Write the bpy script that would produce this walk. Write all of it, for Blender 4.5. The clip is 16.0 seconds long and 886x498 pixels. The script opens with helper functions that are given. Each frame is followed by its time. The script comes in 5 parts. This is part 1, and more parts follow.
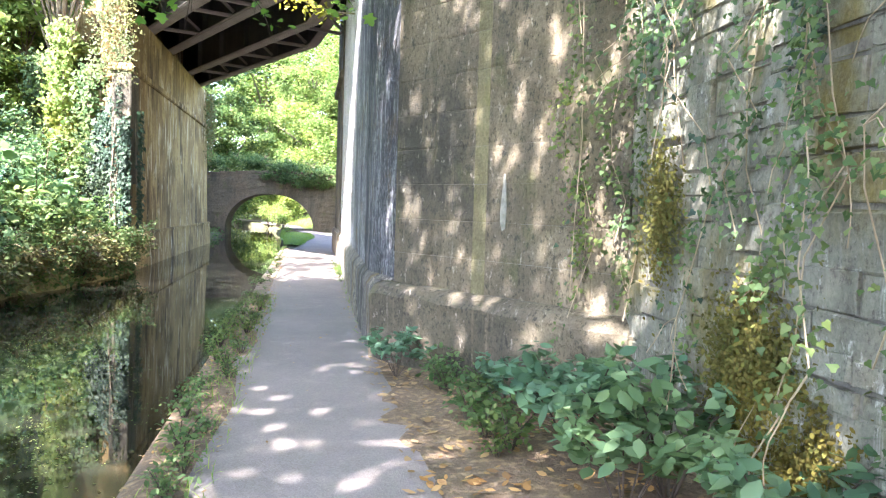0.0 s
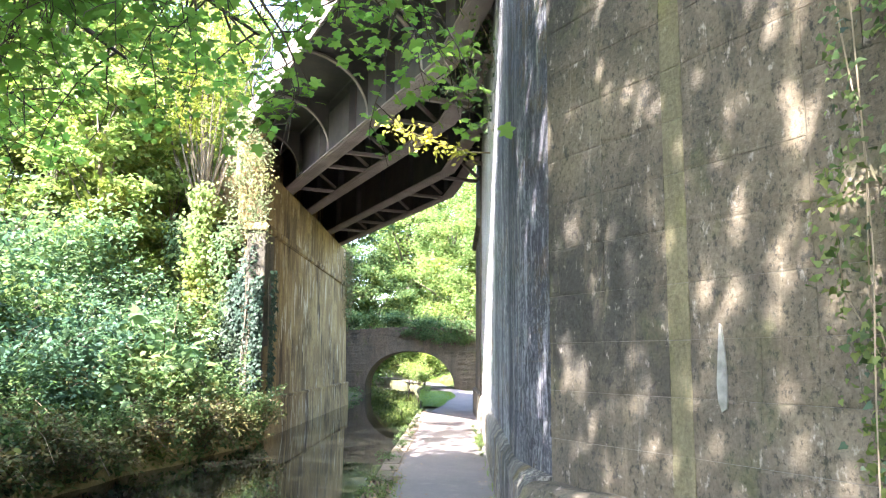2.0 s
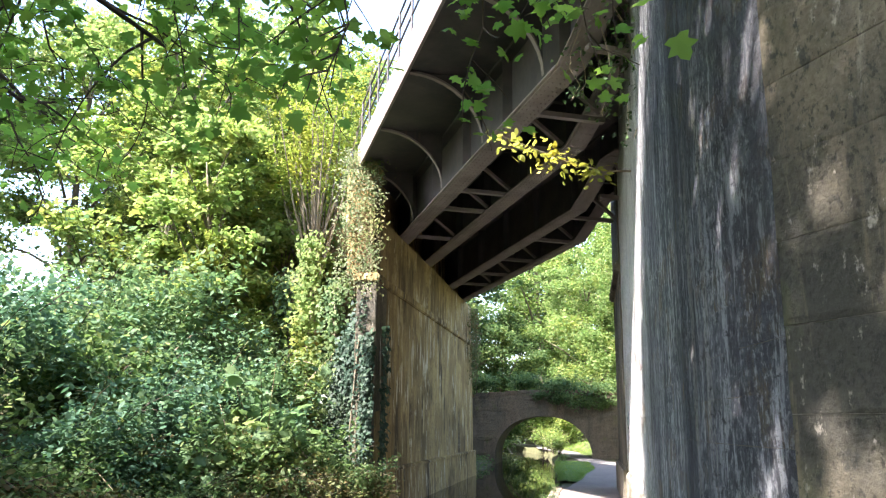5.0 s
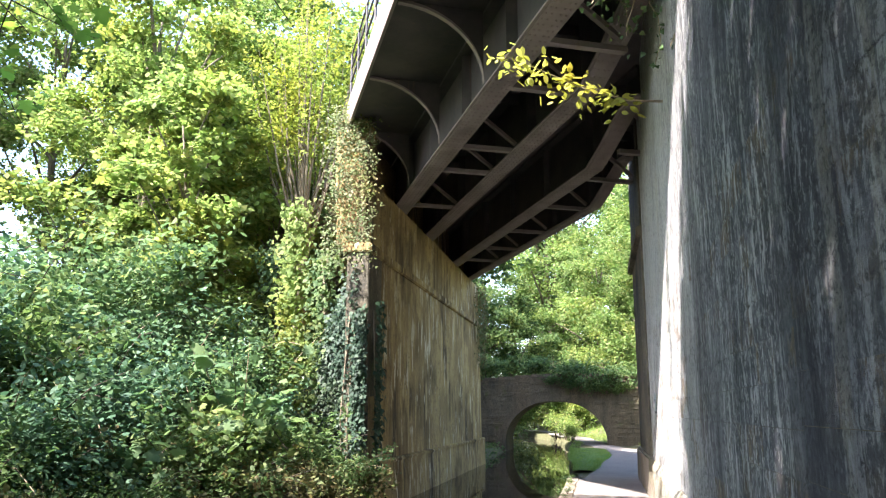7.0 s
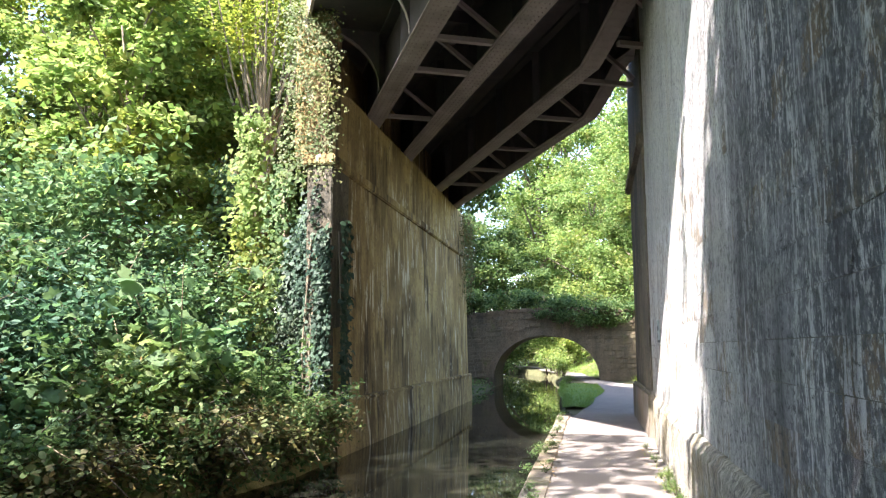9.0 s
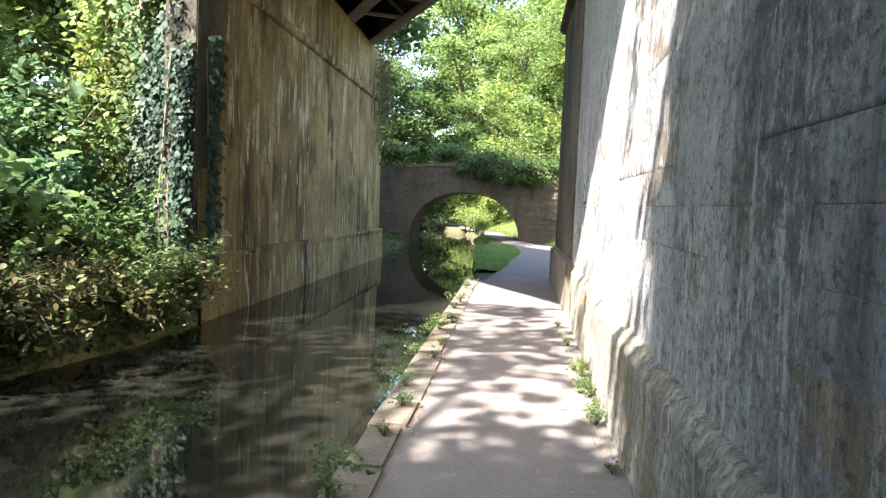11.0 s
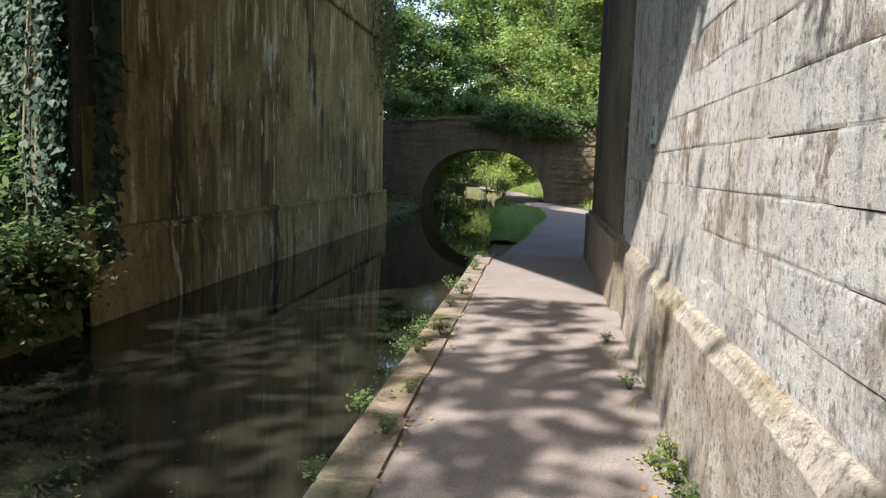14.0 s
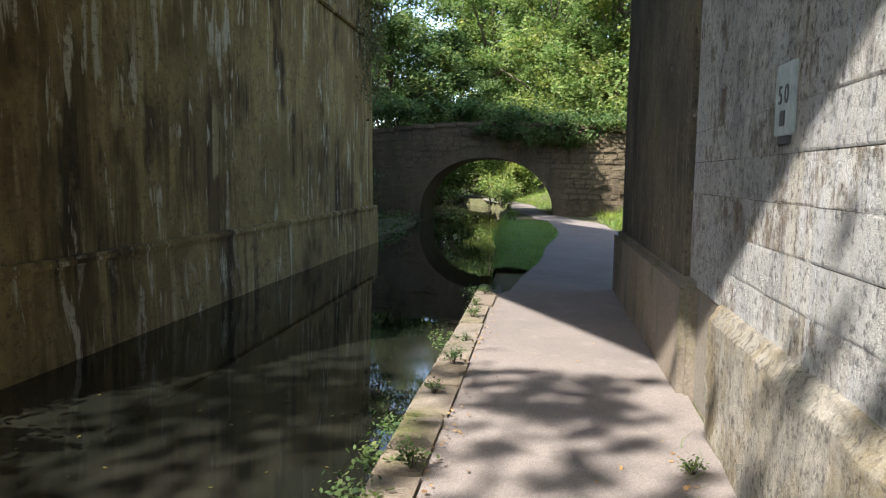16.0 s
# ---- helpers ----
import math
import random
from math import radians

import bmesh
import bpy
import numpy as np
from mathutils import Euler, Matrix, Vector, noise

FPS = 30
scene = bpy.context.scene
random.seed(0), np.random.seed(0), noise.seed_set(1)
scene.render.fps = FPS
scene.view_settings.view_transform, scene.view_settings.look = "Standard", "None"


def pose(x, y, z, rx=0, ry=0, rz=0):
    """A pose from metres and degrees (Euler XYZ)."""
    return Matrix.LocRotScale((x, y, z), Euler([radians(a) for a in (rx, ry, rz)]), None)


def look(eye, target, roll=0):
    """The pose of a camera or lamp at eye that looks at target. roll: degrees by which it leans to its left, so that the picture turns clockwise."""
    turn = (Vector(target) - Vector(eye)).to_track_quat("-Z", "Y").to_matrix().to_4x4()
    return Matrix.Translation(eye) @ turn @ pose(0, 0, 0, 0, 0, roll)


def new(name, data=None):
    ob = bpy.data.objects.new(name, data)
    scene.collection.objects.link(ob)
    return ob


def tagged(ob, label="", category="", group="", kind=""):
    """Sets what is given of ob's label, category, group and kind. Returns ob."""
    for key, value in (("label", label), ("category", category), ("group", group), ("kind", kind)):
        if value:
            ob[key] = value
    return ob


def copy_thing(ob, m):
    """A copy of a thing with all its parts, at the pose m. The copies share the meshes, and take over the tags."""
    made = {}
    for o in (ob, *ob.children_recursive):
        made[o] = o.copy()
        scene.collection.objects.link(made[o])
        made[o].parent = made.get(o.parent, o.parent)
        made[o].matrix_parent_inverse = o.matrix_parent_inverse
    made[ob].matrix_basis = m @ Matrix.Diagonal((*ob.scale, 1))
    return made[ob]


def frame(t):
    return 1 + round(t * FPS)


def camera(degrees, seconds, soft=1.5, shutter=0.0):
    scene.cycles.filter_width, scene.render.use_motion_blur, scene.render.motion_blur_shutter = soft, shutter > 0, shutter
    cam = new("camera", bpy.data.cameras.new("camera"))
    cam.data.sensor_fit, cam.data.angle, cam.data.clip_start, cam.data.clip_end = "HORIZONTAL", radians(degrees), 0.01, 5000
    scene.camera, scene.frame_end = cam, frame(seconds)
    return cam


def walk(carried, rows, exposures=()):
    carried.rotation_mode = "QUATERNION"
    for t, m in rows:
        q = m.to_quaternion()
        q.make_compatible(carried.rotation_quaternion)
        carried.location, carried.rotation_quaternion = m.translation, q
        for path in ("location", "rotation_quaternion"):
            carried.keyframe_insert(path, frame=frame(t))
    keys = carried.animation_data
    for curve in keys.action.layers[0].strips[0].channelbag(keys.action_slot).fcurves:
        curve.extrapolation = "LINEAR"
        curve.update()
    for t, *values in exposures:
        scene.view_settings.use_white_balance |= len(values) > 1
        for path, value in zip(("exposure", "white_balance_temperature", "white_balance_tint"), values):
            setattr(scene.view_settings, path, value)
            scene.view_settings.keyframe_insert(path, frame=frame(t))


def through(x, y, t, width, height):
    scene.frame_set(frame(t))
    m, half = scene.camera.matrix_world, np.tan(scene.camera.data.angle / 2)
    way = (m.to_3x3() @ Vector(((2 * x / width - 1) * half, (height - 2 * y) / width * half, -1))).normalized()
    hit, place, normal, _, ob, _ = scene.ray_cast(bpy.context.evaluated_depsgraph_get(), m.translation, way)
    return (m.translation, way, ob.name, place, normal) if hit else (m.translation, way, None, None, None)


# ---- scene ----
cam = camera(60.0, 16.0, soft=1.2)
METRES, EYE, TILT, LEAN, TURN = 18.4, 1.6, 6.0, 0.0, -10.0
ROWS = [
    (0.0, 0.0, 0.0, 0.0, 0.28, -8.89, -1.77),
    (0.5, -0.0058, 0.0312, -0.002, 0.89, -6.72, -2.04),
    (1.0, -0.0107, 0.0605, -0.0045, 3.36, -3.83, -2.24),
    (1.5, -0.0102, 0.0897, -0.0045, 8.19, -1.03, -1.23),
    (2.0, -0.0125, 0.1197, -0.0062, 10.65, 2.39, 0.66),
    (2.5, -0.0111, 0.1445, -0.0067, 11.96, 5.57, 2.32),
    (3.0, -0.0142, 0.1674, -0.008, 12.64, 7.13, 3.0),
    (3.5, -0.0167, 0.1887, -0.0091, 14.41, 8.54, 2.26),
    (4.0, -0.0194, 0.21, -0.0107, 17.82, 8.78, 1.44),
    (4.5, -0.029, 0.2337, -0.0134, 19.91, 7.93, 0.9),
    (7.0, -0.0697, 0.3714, -0.0294, 21.22, 6.29, 1.95),
    (7.5, -0.0733, 0.3975, -0.0338, 21.16, 5.71, 2.32),
    (8.0, -0.0814, 0.4268, -0.0386, 21.01, 4.78, 2.85),
    (8.5, -0.088, 0.455, -0.044, 21.19, 3.69, 2.94),
    (9.0, -0.0933, 0.4856, -0.048, 20.69, 1.78, 2.35),
    (9.5, -0.0949, 0.5201, -0.0505, 20.3, 0.13, 1.83),
    (10.0, -0.096, 0.5526, -0.0542, 17.71, -4.73, 1.15),
    (12.5, -0.1283, 0.7169, -0.0765, 14.88, -10.46, -1.46),
    (13.0, -0.1325, 0.7507, -0.0816, 15.75, -10.86, -1.12),
    (13.5, -0.1383, 0.7859, -0.0853, 16.6, -11.47, -0.62),
    (14.0, -0.1443, 0.8234, -0.0891, 17.24, -12.05, -0.24),
    (14.5, -0.1514, 0.859, -0.0915, 17.61, -11.88, 0.14),
    (15.0, -0.1611, 0.898, -0.0958, 17.6, -11.49, 0.5),
    (15.5, -0.1698, 0.9344, -0.0993, 17.59, -11.79, 0.54),
    (16.0, -0.1794, 0.973, -0.1035, 17.44, -11.26, 0.8),
]
walk(cam, [(t, pose(0, 0, EYE, TILT, LEAN, TURN) @ pose(METRES * x, METRES * y, METRES * z, 90 + pitch, roll, yaw)) for t, x, y, z, yaw, pitch, roll in ROWS],
     [(0.0, 3.95, 6250, 19), (2.0, 3.8, 6250, 19), (3.5, 3.35, 6350, 18), (4.5, 3.0, 6450, 16), (7.5, 2.85, 6450, 16), (10.0, 3.0, 6450, 16), (12.5, 2.5, 6650, 14),
      (13.0, 2.2, 6650, 14), (13.5, 2.0, 6650, 14), (14.0, 1.75, 6600, 13), (14.5, 1.5, 6550, 12), (15.0, 1.48, 6550, 12), (15.5, 1.5, 6550, 12), (16.0, 1.75, 6550, 12)])

# ---- world, sun and exposure ----
SUN_WAY = Vector((math.sin(radians(38)), math.cos(radians(38)), -math.tan(radians(48.9)))).normalized()
world = bpy.data.worlds.new("sky")
scene.world = world
world.use_nodes = True
wn = world.node_tree.nodes
sky = wn.new("ShaderNodeTexSky")
sky.sky_type, sky.sun_disc = "NISHITA", False
sky.sun_elevation, sky.sun_rotation = radians(48.9), radians(180 + 38)
sky.air_density, sky.dust_density = 1.0, 1.5
wn["Background"].inputs["Strength"].default_value = 0.15
world.node_tree.links.new(sky.outputs[0], wn["Background"].inputs["Color"])
sun = new("sun", bpy.data.lights.new("sun", "SUN"))
sun.data.energy, sun.data.angle, sun.data.color = 4.3, radians(0.6), (1.0, 0.955, 0.89)
sun.matrix_world = look(-SUN_WAY * 60, (0, 0, 0))


# ---- materials ----
class Mat:
    """A small builder of node materials."""
    def __init__(self, name, rough=0.85, metal=0.0, spec=0.35):
        self.m = bpy.data.materials.new(name)
        self.m.use_nodes = True
        self.t = self.m.node_tree
        self.b = self.t.nodes["Principled BSDF"]
        self.set("Roughness", rough), self.set("Metallic", metal), self.set("Specular IOR Level", spec)
        self.geo = self.t.nodes.new("ShaderNodeNewGeometry")
        self.height = None

    def set(self, key, value):
        if hasattr(value, "is_linked"):
            self.t.links.new(value, self.b.inputs[key])
        else:
            self.b.inputs[key].default_value = value

    def at(self, sx, sy, sz, off=0.0):
        n = self.t.nodes.new("ShaderNodeMapping")
        n.inputs["Scale"].default_value = (sx, sy, sz)
        n.inputs["Location"].default_value = (off, off * 1.7, off * 0.6)
        self.t.links.new(self.geo.outputs["Position"], n.inputs["Vector"])
        return n.outputs[0]

    def noise(self, scale, detail=4, vec=None, rough=0.6, warp=0.0):
        n = self.t.nodes.new("ShaderNodeTexNoise")
        n.inputs["Scale"].default_value, n.inputs["Detail"].default_value, n.inputs["Roughness"].default_value = scale, detail, rough
        n.inputs["Distortion"].default_value = warp
        self.t.links.new(vec if vec is not None else self.geo.outputs["Position"], n.inputs["Vector"])
        return n.outputs["Fac"]

    def ramp(self, fac, stops, smooth=False):
        n = self.t.nodes.new("ShaderNodeValToRGB")
        e = n.color_ramp.elements
        while len(e) < len(stops):
            e.new(0.5)
        for k, (p, c) in zip(e, stops):
            k.position = p
            k.color = (c, c, c, 1) if isinstance(c, (int, float)) else (*c, 1)
        if smooth:
            n.color_ramp.interpolation = "EASE"
        self.t.links.new(fac, n.inputs["Fac"])
        return n.outputs["Color"]

    def mix(self, fac, a, b, mode="MIX"):
        n = self.t.nodes.new("ShaderNodeMix")
        n.data_type, n.blend_type = "RGBA", mode
        for key, v in (("Factor", fac), ("A", a), ("B", b)):
            s = [i for i in n.inputs if i.name == key and i.enabled][0] if key == "Factor" else [i for i in n.inputs if i.name == key and i.type == "RGBA"][0]
            if hasattr(v, "is_linked"):
                self.t.links.new(v, s)
            elif isinstance(v, (int, float)):
                s.default_value = v
            else:
                s.default_value = (*v, 1)
        return [o for o in n.outputs if o.type == "RGBA"][0]

    def random(self, lo, hi, island=False):
        src = self.geo.outputs["Random Per Island"] if island else self.t.nodes.new("ShaderNodeObjectInfo").outputs["Random"]
        return self.ramp(src, ((0, lo), (1, hi)))

    def bump(self, fac, strength=0.5, dist=0.02):
        n = self.t.nodes.new("ShaderNodeBump")
        n.inputs["Strength"].default_value, n.inputs["Distance"].default_value = strength, dist
        self.t.links.new(fac, n.inputs["Height"])
        if self.height is not None:
            self.t.links.new(self.height, n.inputs["Normal"])
        self.height = n.outputs[0]
        self.set("Normal", self.height)

    def done(self, colour):
        self.set("Base Color", colour)
        return self.m


def streaked_stone(name, base, dark, pale, amount_dark=0.5, amount_pale=0.5, moss=0.0, grit=1.0, pale_scale=1.0, rust=(0.25, 0.16, 0.09), pit=0.3, moss_colour=(0.10, 0.11, 0.03)):
    m = Mat(name, 0.9, 0, 0.25)
    grain = m.noise(38, 6)
    col = m.mix(m.ramp(m.noise(1.3, 5), ((0.3, 0), (0.7, 1))), base, [c * 0.72 for c in base])
    col = m.mix(m.ramp(m.noise(0.55, 5, m.at(1, 1, 0.6, 9)), ((0.45, 0), (0.7, 0.5))), col, rust)
    patch = m.ramp(m.noise(0.7, 5, m.at(1, 1, 0.8, 3)), ((0.35, 0.15), (0.62, 1)))
    run = m.noise(1, 8, m.at(2.6, 2.6, 0.34), 0.72, 0.8)
    dk = m.mix(1.0, m.ramp(run, ((0.62 - 0.3 * amount_dark, 0), (0.80 - 0.3 * amount_dark, 0.9))), patch, "MULTIPLY")
    col = m.mix(dk, col, dark)
    run2 = m.noise(1, 8, m.at(6.5 * pale_scale, 6.5 * pale_scale, 0.30, 4.3), 0.75, 0.7)
    blot = m.noise(1.6, 7, m.at(1, 1, 0.55, 2.0), 0.7)
    fac = m.mix(1.0, m.ramp(run2, ((0.72 - 0.25 * amount_pale, 0), (0.84 - 0.25 * amount_pale, 1))), m.ramp(blot, ((0.40, 0.05), (0.62, 1))), "MULTIPLY")
    col = m.mix(fac, col, pale)
    fleck = m.noise(13, 6, m.at(1, 1, 0.6, 8), 0.7)
    col = m.mix(m.ramp(fleck, ((0.66 - 0.12 * amount_pale, 0), (0.74 - 0.12 * amount_pale, 0.75 * amount_pale + 0.15))), col, pale)
    col = m.mix(m.ramp(m.noise(11, 6, m.at(1, 1, 0.8, 1), 0.7), ((0.68 - 0.2 * pit, 0), (0.76 - 0.2 * pit, 0.8))), col, dark)
    col = m.mix(m.ramp(m.noise(27, 5, m.at(1, 1, 0.7, 5), 0.75), ((0.66 - 0.2 * pit, 0), (0.72 - 0.2 * pit, 0.8 * pit + 0.2))), col, [0.6 * k for k in dark])
    if moss:
        col = m.mix(m.ramp(m.noise(1.7, 7, m.at(1, 1, 0.7, 6)), ((0.68 - 0.3 * moss, 0), (0.85 - 0.3 * moss, 0.85))), col, moss_colour)
    col = m.mix(0.55 * grit, col, m.ramp(grain, ((0.3, 0.35), (0.7, 1.0))), "MULTIPLY")
    col = m.mix(1.0, col, m.random(0.93, 1.06), "MULTIPLY")
    m.bump(m.noise(9, 8, None, 0.7), 0.55, 0.03)
    m.bump(m.noise(24, 4, None, 0.6), 0.6, 0.015)
    m.bump(grain, 0.5, 0.008)
    return m.done(col)


pier_stone = streaked_stone("pier_sandstone", (0.235, 0.195, 0.135), (0.04, 0.04, 0.034), (0.50, 0.44, 0.37), 1.1, 0.5, 0.35, 1.0, 0.5, (0.24, 0.18, 0.10), 0.55, (0.10, 0.11, 0.04))
quoin_stone = streaked_stone("olive_quoin", (0.20, 0.178, 0.105), (0.06, 0.06, 0.04), (0.5, 0.46, 0.34), 0.65, 0.2, 0.5, 1.0, 1.0, (0.27, 0.22, 0.10), 0.3, (0.16, 0.16, 0.05))


def crusted_blockwork(name, tint=(1, 1, 1), drips=1.0, lime_and_sun=1.0, ochre=0.0):
    """Blockwork blackened by soot, with a crust of white lime runs, brown blocks and broken pits; paler along Y under
    the bridge, for lime and for sunlight put into the colour.
    """
    m = Mat(name, 0.92, 0, 0.25)
    grain = m.noise(75, 5, None, 0.7)
    pits = m.noise(11, 8, m.at(1, 1, 1.5), 0.8)
    mottle = m.noise(6, 8, m.at(1, 1, 1.2, 12), 0.78)
    crust = m.noise(22, 6, m.at(1, 1, 0.8, 33), 0.72)
    # bluish dark base: soot, and the shade on the near stretch painted in
    col = m.mix(m.ramp(m.noise(0.9, 7, m.at(1, 1, 0.9, 2), 0.7), ((0.42, 0), (0.58, 1))), (0.30, 0.30, 0.315), (0.16, 0.165, 0.185))
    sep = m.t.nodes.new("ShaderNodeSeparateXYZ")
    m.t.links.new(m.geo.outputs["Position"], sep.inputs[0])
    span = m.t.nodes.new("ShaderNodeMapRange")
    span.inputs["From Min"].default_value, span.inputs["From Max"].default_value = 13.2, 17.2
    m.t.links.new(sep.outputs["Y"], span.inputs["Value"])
    # paler from y 13 to 17: lime crust plus sunlight painted into the colour
    far = m.mix(1.0, span.outputs[0], m.ramp(m.noise(1.1, 8, m.at(1.2, 1.2, 0.5, 71), 0.78), ((0.30, 0.55 * lime_and_sun), (0.52, 1.0 * lime_and_sun))), "MULTIPLY")
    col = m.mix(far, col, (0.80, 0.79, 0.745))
    # stains thin out along the same stretch, so it reads as sunlit
    sunlit_fade = m.ramp(far, ((0, 1), (1, 0.4)))
    block = m.t.nodes.new("ShaderNodeObjectInfo").outputs["Random"]
    brown = m.mix(1.0, m.ramp(block, ((0.55, 0.0), (0.78, 0.9))), m.ramp(m.noise(3.2, 7, m.at(1, 1, 0.8, 4), 0.75), ((0.47, 0), (0.56, 1))), "MULTIPLY")
    col = m.mix(brown, col, (0.27, 0.205, 0.135))
    col = m.mix(m.mix(1.0, m.ramp(mottle, ((0.50, 0), (0.60, 0.7))), sunlit_fade, "MULTIPLY"), col, (0.15, 0.15, 0.165))
    run = m.ramp(m.noise(1, 6, m.at(2.6, 2.6, 0.6, 8), 0.74, 0.8), ((0.52, 0), (0.62, 0.75 * drips)))
    col = m.mix(m.mix(1.0, run, sunlit_fade, "MULTIPLY"), col, (0.12, 0.12, 0.13))
    lime = m.ramp(m.noise(0.9, 6, m.at(1, 1, 0.5, 41), 0.62), ((0.42, 0.15), (0.55, 1)))
    band = m.ramp(m.noise(1, 7, m.at(2.0, 2.0, 0.10, 61), 0.72, 0.3), ((0.565, 0), (0.61, 0.75 * drips)))
    band = m.mix(1.0, band, m.ramp(crust, ((0.36, 0.2), (0.52, 1))), "MULTIPLY")
    col = m.mix(band, col, (0.70, 0.66, 0.56))
    drip = m.ramp(m.noise(1, 7, m.at(7.5, 7.5, 1.5, 17), 0.74, 0.6), ((0.525, 0), (0.575, 0.95 * drips)))
    col = m.mix(m.mix(1.0, drip, lime, "MULTIPLY"), col, (0.76, 0.76, 0.76))
    col = m.mix(m.mix(1.0, m.ramp(crust, ((0.53, 0), (0.60, 0.75))), lime, "MULTIPLY"), col, (0.72, 0.705, 0.685))
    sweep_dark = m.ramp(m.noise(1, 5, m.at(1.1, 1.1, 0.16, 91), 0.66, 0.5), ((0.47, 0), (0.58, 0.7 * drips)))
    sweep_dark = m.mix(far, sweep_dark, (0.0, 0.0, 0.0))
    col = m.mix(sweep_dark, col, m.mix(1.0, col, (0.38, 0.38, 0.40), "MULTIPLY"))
    if ochre:
        col = m.mix(m.ramp(m.noise(1.6, 7, m.at(1, 1, 0.8, 77), 0.7), ((0.50, 0), (0.62, ochre))), col, (0.34, 0.265, 0.12))
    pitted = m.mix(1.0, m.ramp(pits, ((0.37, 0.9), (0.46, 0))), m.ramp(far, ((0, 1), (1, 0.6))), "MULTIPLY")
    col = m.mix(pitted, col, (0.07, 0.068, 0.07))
    col = m.mix(m.ramp(crust, ((0.37, 0.7), (0.46, 0))), col, (0.10, 0.097, 0.10))
    col = m.mix(0.4, col, m.ramp(grain, ((0.35, 0.45), (0.65, 1.1))), "MULTIPLY")
    col = m.mix(1.0, col, m.random(0.88, 1.08), "MULTIPLY")
    col = m.mix(1.0, col, tint, "MULTIPLY")
    m.bump(mottle, 0.8, 0.04)
    m.bump(pits, 1.0, 0.08)
    m.bump(crust, 1.0, 0.04)
    m.bump(grain, 0.5, 0.01)
    return m.done(col)


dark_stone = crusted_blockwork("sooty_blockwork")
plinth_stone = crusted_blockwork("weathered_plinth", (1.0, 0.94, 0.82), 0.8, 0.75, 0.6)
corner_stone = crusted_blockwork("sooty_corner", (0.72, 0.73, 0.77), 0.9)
rubble_stone = streaked_stone("rubble_sandstone", (0.26, 0.26, 0.215), (0.10, 0.10, 0.085), (0.56, 0.56, 0.53), 0.5, 0.6, 0.55, 1.0, 1.0, (0.25, 0.20, 0.12), 0.5, (0.17, 0.135, 0.035))


def stained_concrete():
    """Golden concrete with broken runs of brown and pale water stain."""
    m = Mat("stained_concrete", 0.9, 0, 0.25)
    grain = m.noise(45, 6, None, 0.7)
    patch = m.noise(0.5, 6, m.at(1, 1, 0.9, 3), 0.6)
    patch2 = m.noise(0.6, 6, m.at(1, 1, 1.1, 21), 0.6)
    col = m.mix(m.ramp(m.noise(0.6, 6, m.at(1, 1, 0.7), 0.65), ((0.43, 0), (0.57, 1))), (0.44, 0.32, 0.135), (0.27, 0.19, 0.08))
    col = m.mix(m.ramp(m.noise(2.5, 8, m.at(1, 1, 1.0, 6), 0.78), ((0.48, 0), (0.60, 0.7))), col, (0.27, 0.18, 0.085))
    dk = m.mix(1.0, m.ramp(m.noise(1, 4, m.at(2.0, 2.0, 0.22, 2), 0.66, 0.5), ((0.45, 0), (0.57, 0.9))), m.ramp(patch, ((0.43, 0.0), (0.54, 1))), "MULTIPLY")
    col = m.mix(dk, col, (0.15, 0.10, 0.045))
    dk2 = m.mix(1.0, m.ramp(m.noise(1, 4, m.at(3.0, 3.0, 0.3, 14), 0.64, 0.5), ((0.50, 0), (0.60, 0.85))), m.ramp(patch, ((0.48, 0), (0.58, 1))), "MULTIPLY")
    col = m.mix(dk2, col, (0.055, 0.04, 0.025))
    pl = m.mix(1.0, m.ramp(m.noise(1, 5, m.at(3.2, 3.2, 0.34, 11), 0.64, 0.5), ((0.54, 0), (0.64, 0.8))), m.ramp(patch2, ((0.44, 0), (0.52, 1))), "MULTIPLY")
    col = m.mix(pl, col, (0.54, 0.42, 0.21))
    drip = m.mix(1.0, m.ramp(m.noise(1, 5, m.at(4.4, 4.4, 0.8, 7), 0.64, 0.5), ((0.58, 0), (0.63, 1))), m.ramp(patch2, ((0.40, 0), (0.50, 1))), "MULTIPLY")
    col = m.mix(drip, col, (0.62, 0.54, 0.38))
    col = m.mix(m.ramp(m.noise(8, 7, m.at(1, 1, 1.4, 1), 0.78), ((0.54, 0), (0.62, 0.7))), col, (0.13, 0.09, 0.05))
    col = m.mix(0.4, col, m.ramp(grain, ((0.35, 0.5), (0.65, 1.08))), "MULTIPLY")
    m.bump(m.noise(6, 8, None, 0.7), 0.5, 0.03)
    m.bump(grain, 0.4, 0.01)
    return m.done(col)


abut_stone = stained_concrete()
arch_stone = streaked_stone("arch_bridge_stone", (0.18, 0.145, 0.095), (0.06, 0.05, 0.035), (0.40, 0.32, 0.21), 0.6, 0.3, 0.3, 1.0, 1.0, (0.25, 0.16, 0.09), 0.6)
coping_stone = streaked_stone("coping_stone", (0.27, 0.235, 0.19), (0.11, 0.10, 0.08), (0.44, 0.40, 0.35), 0.5, 0.35, 0.5)
mortar = streaked_stone("dark_joint", (0.26, 0.245, 0.21), (0.07, 0.07, 0.06), (0.34, 0.33, 0.3), 0.5, 0.3)


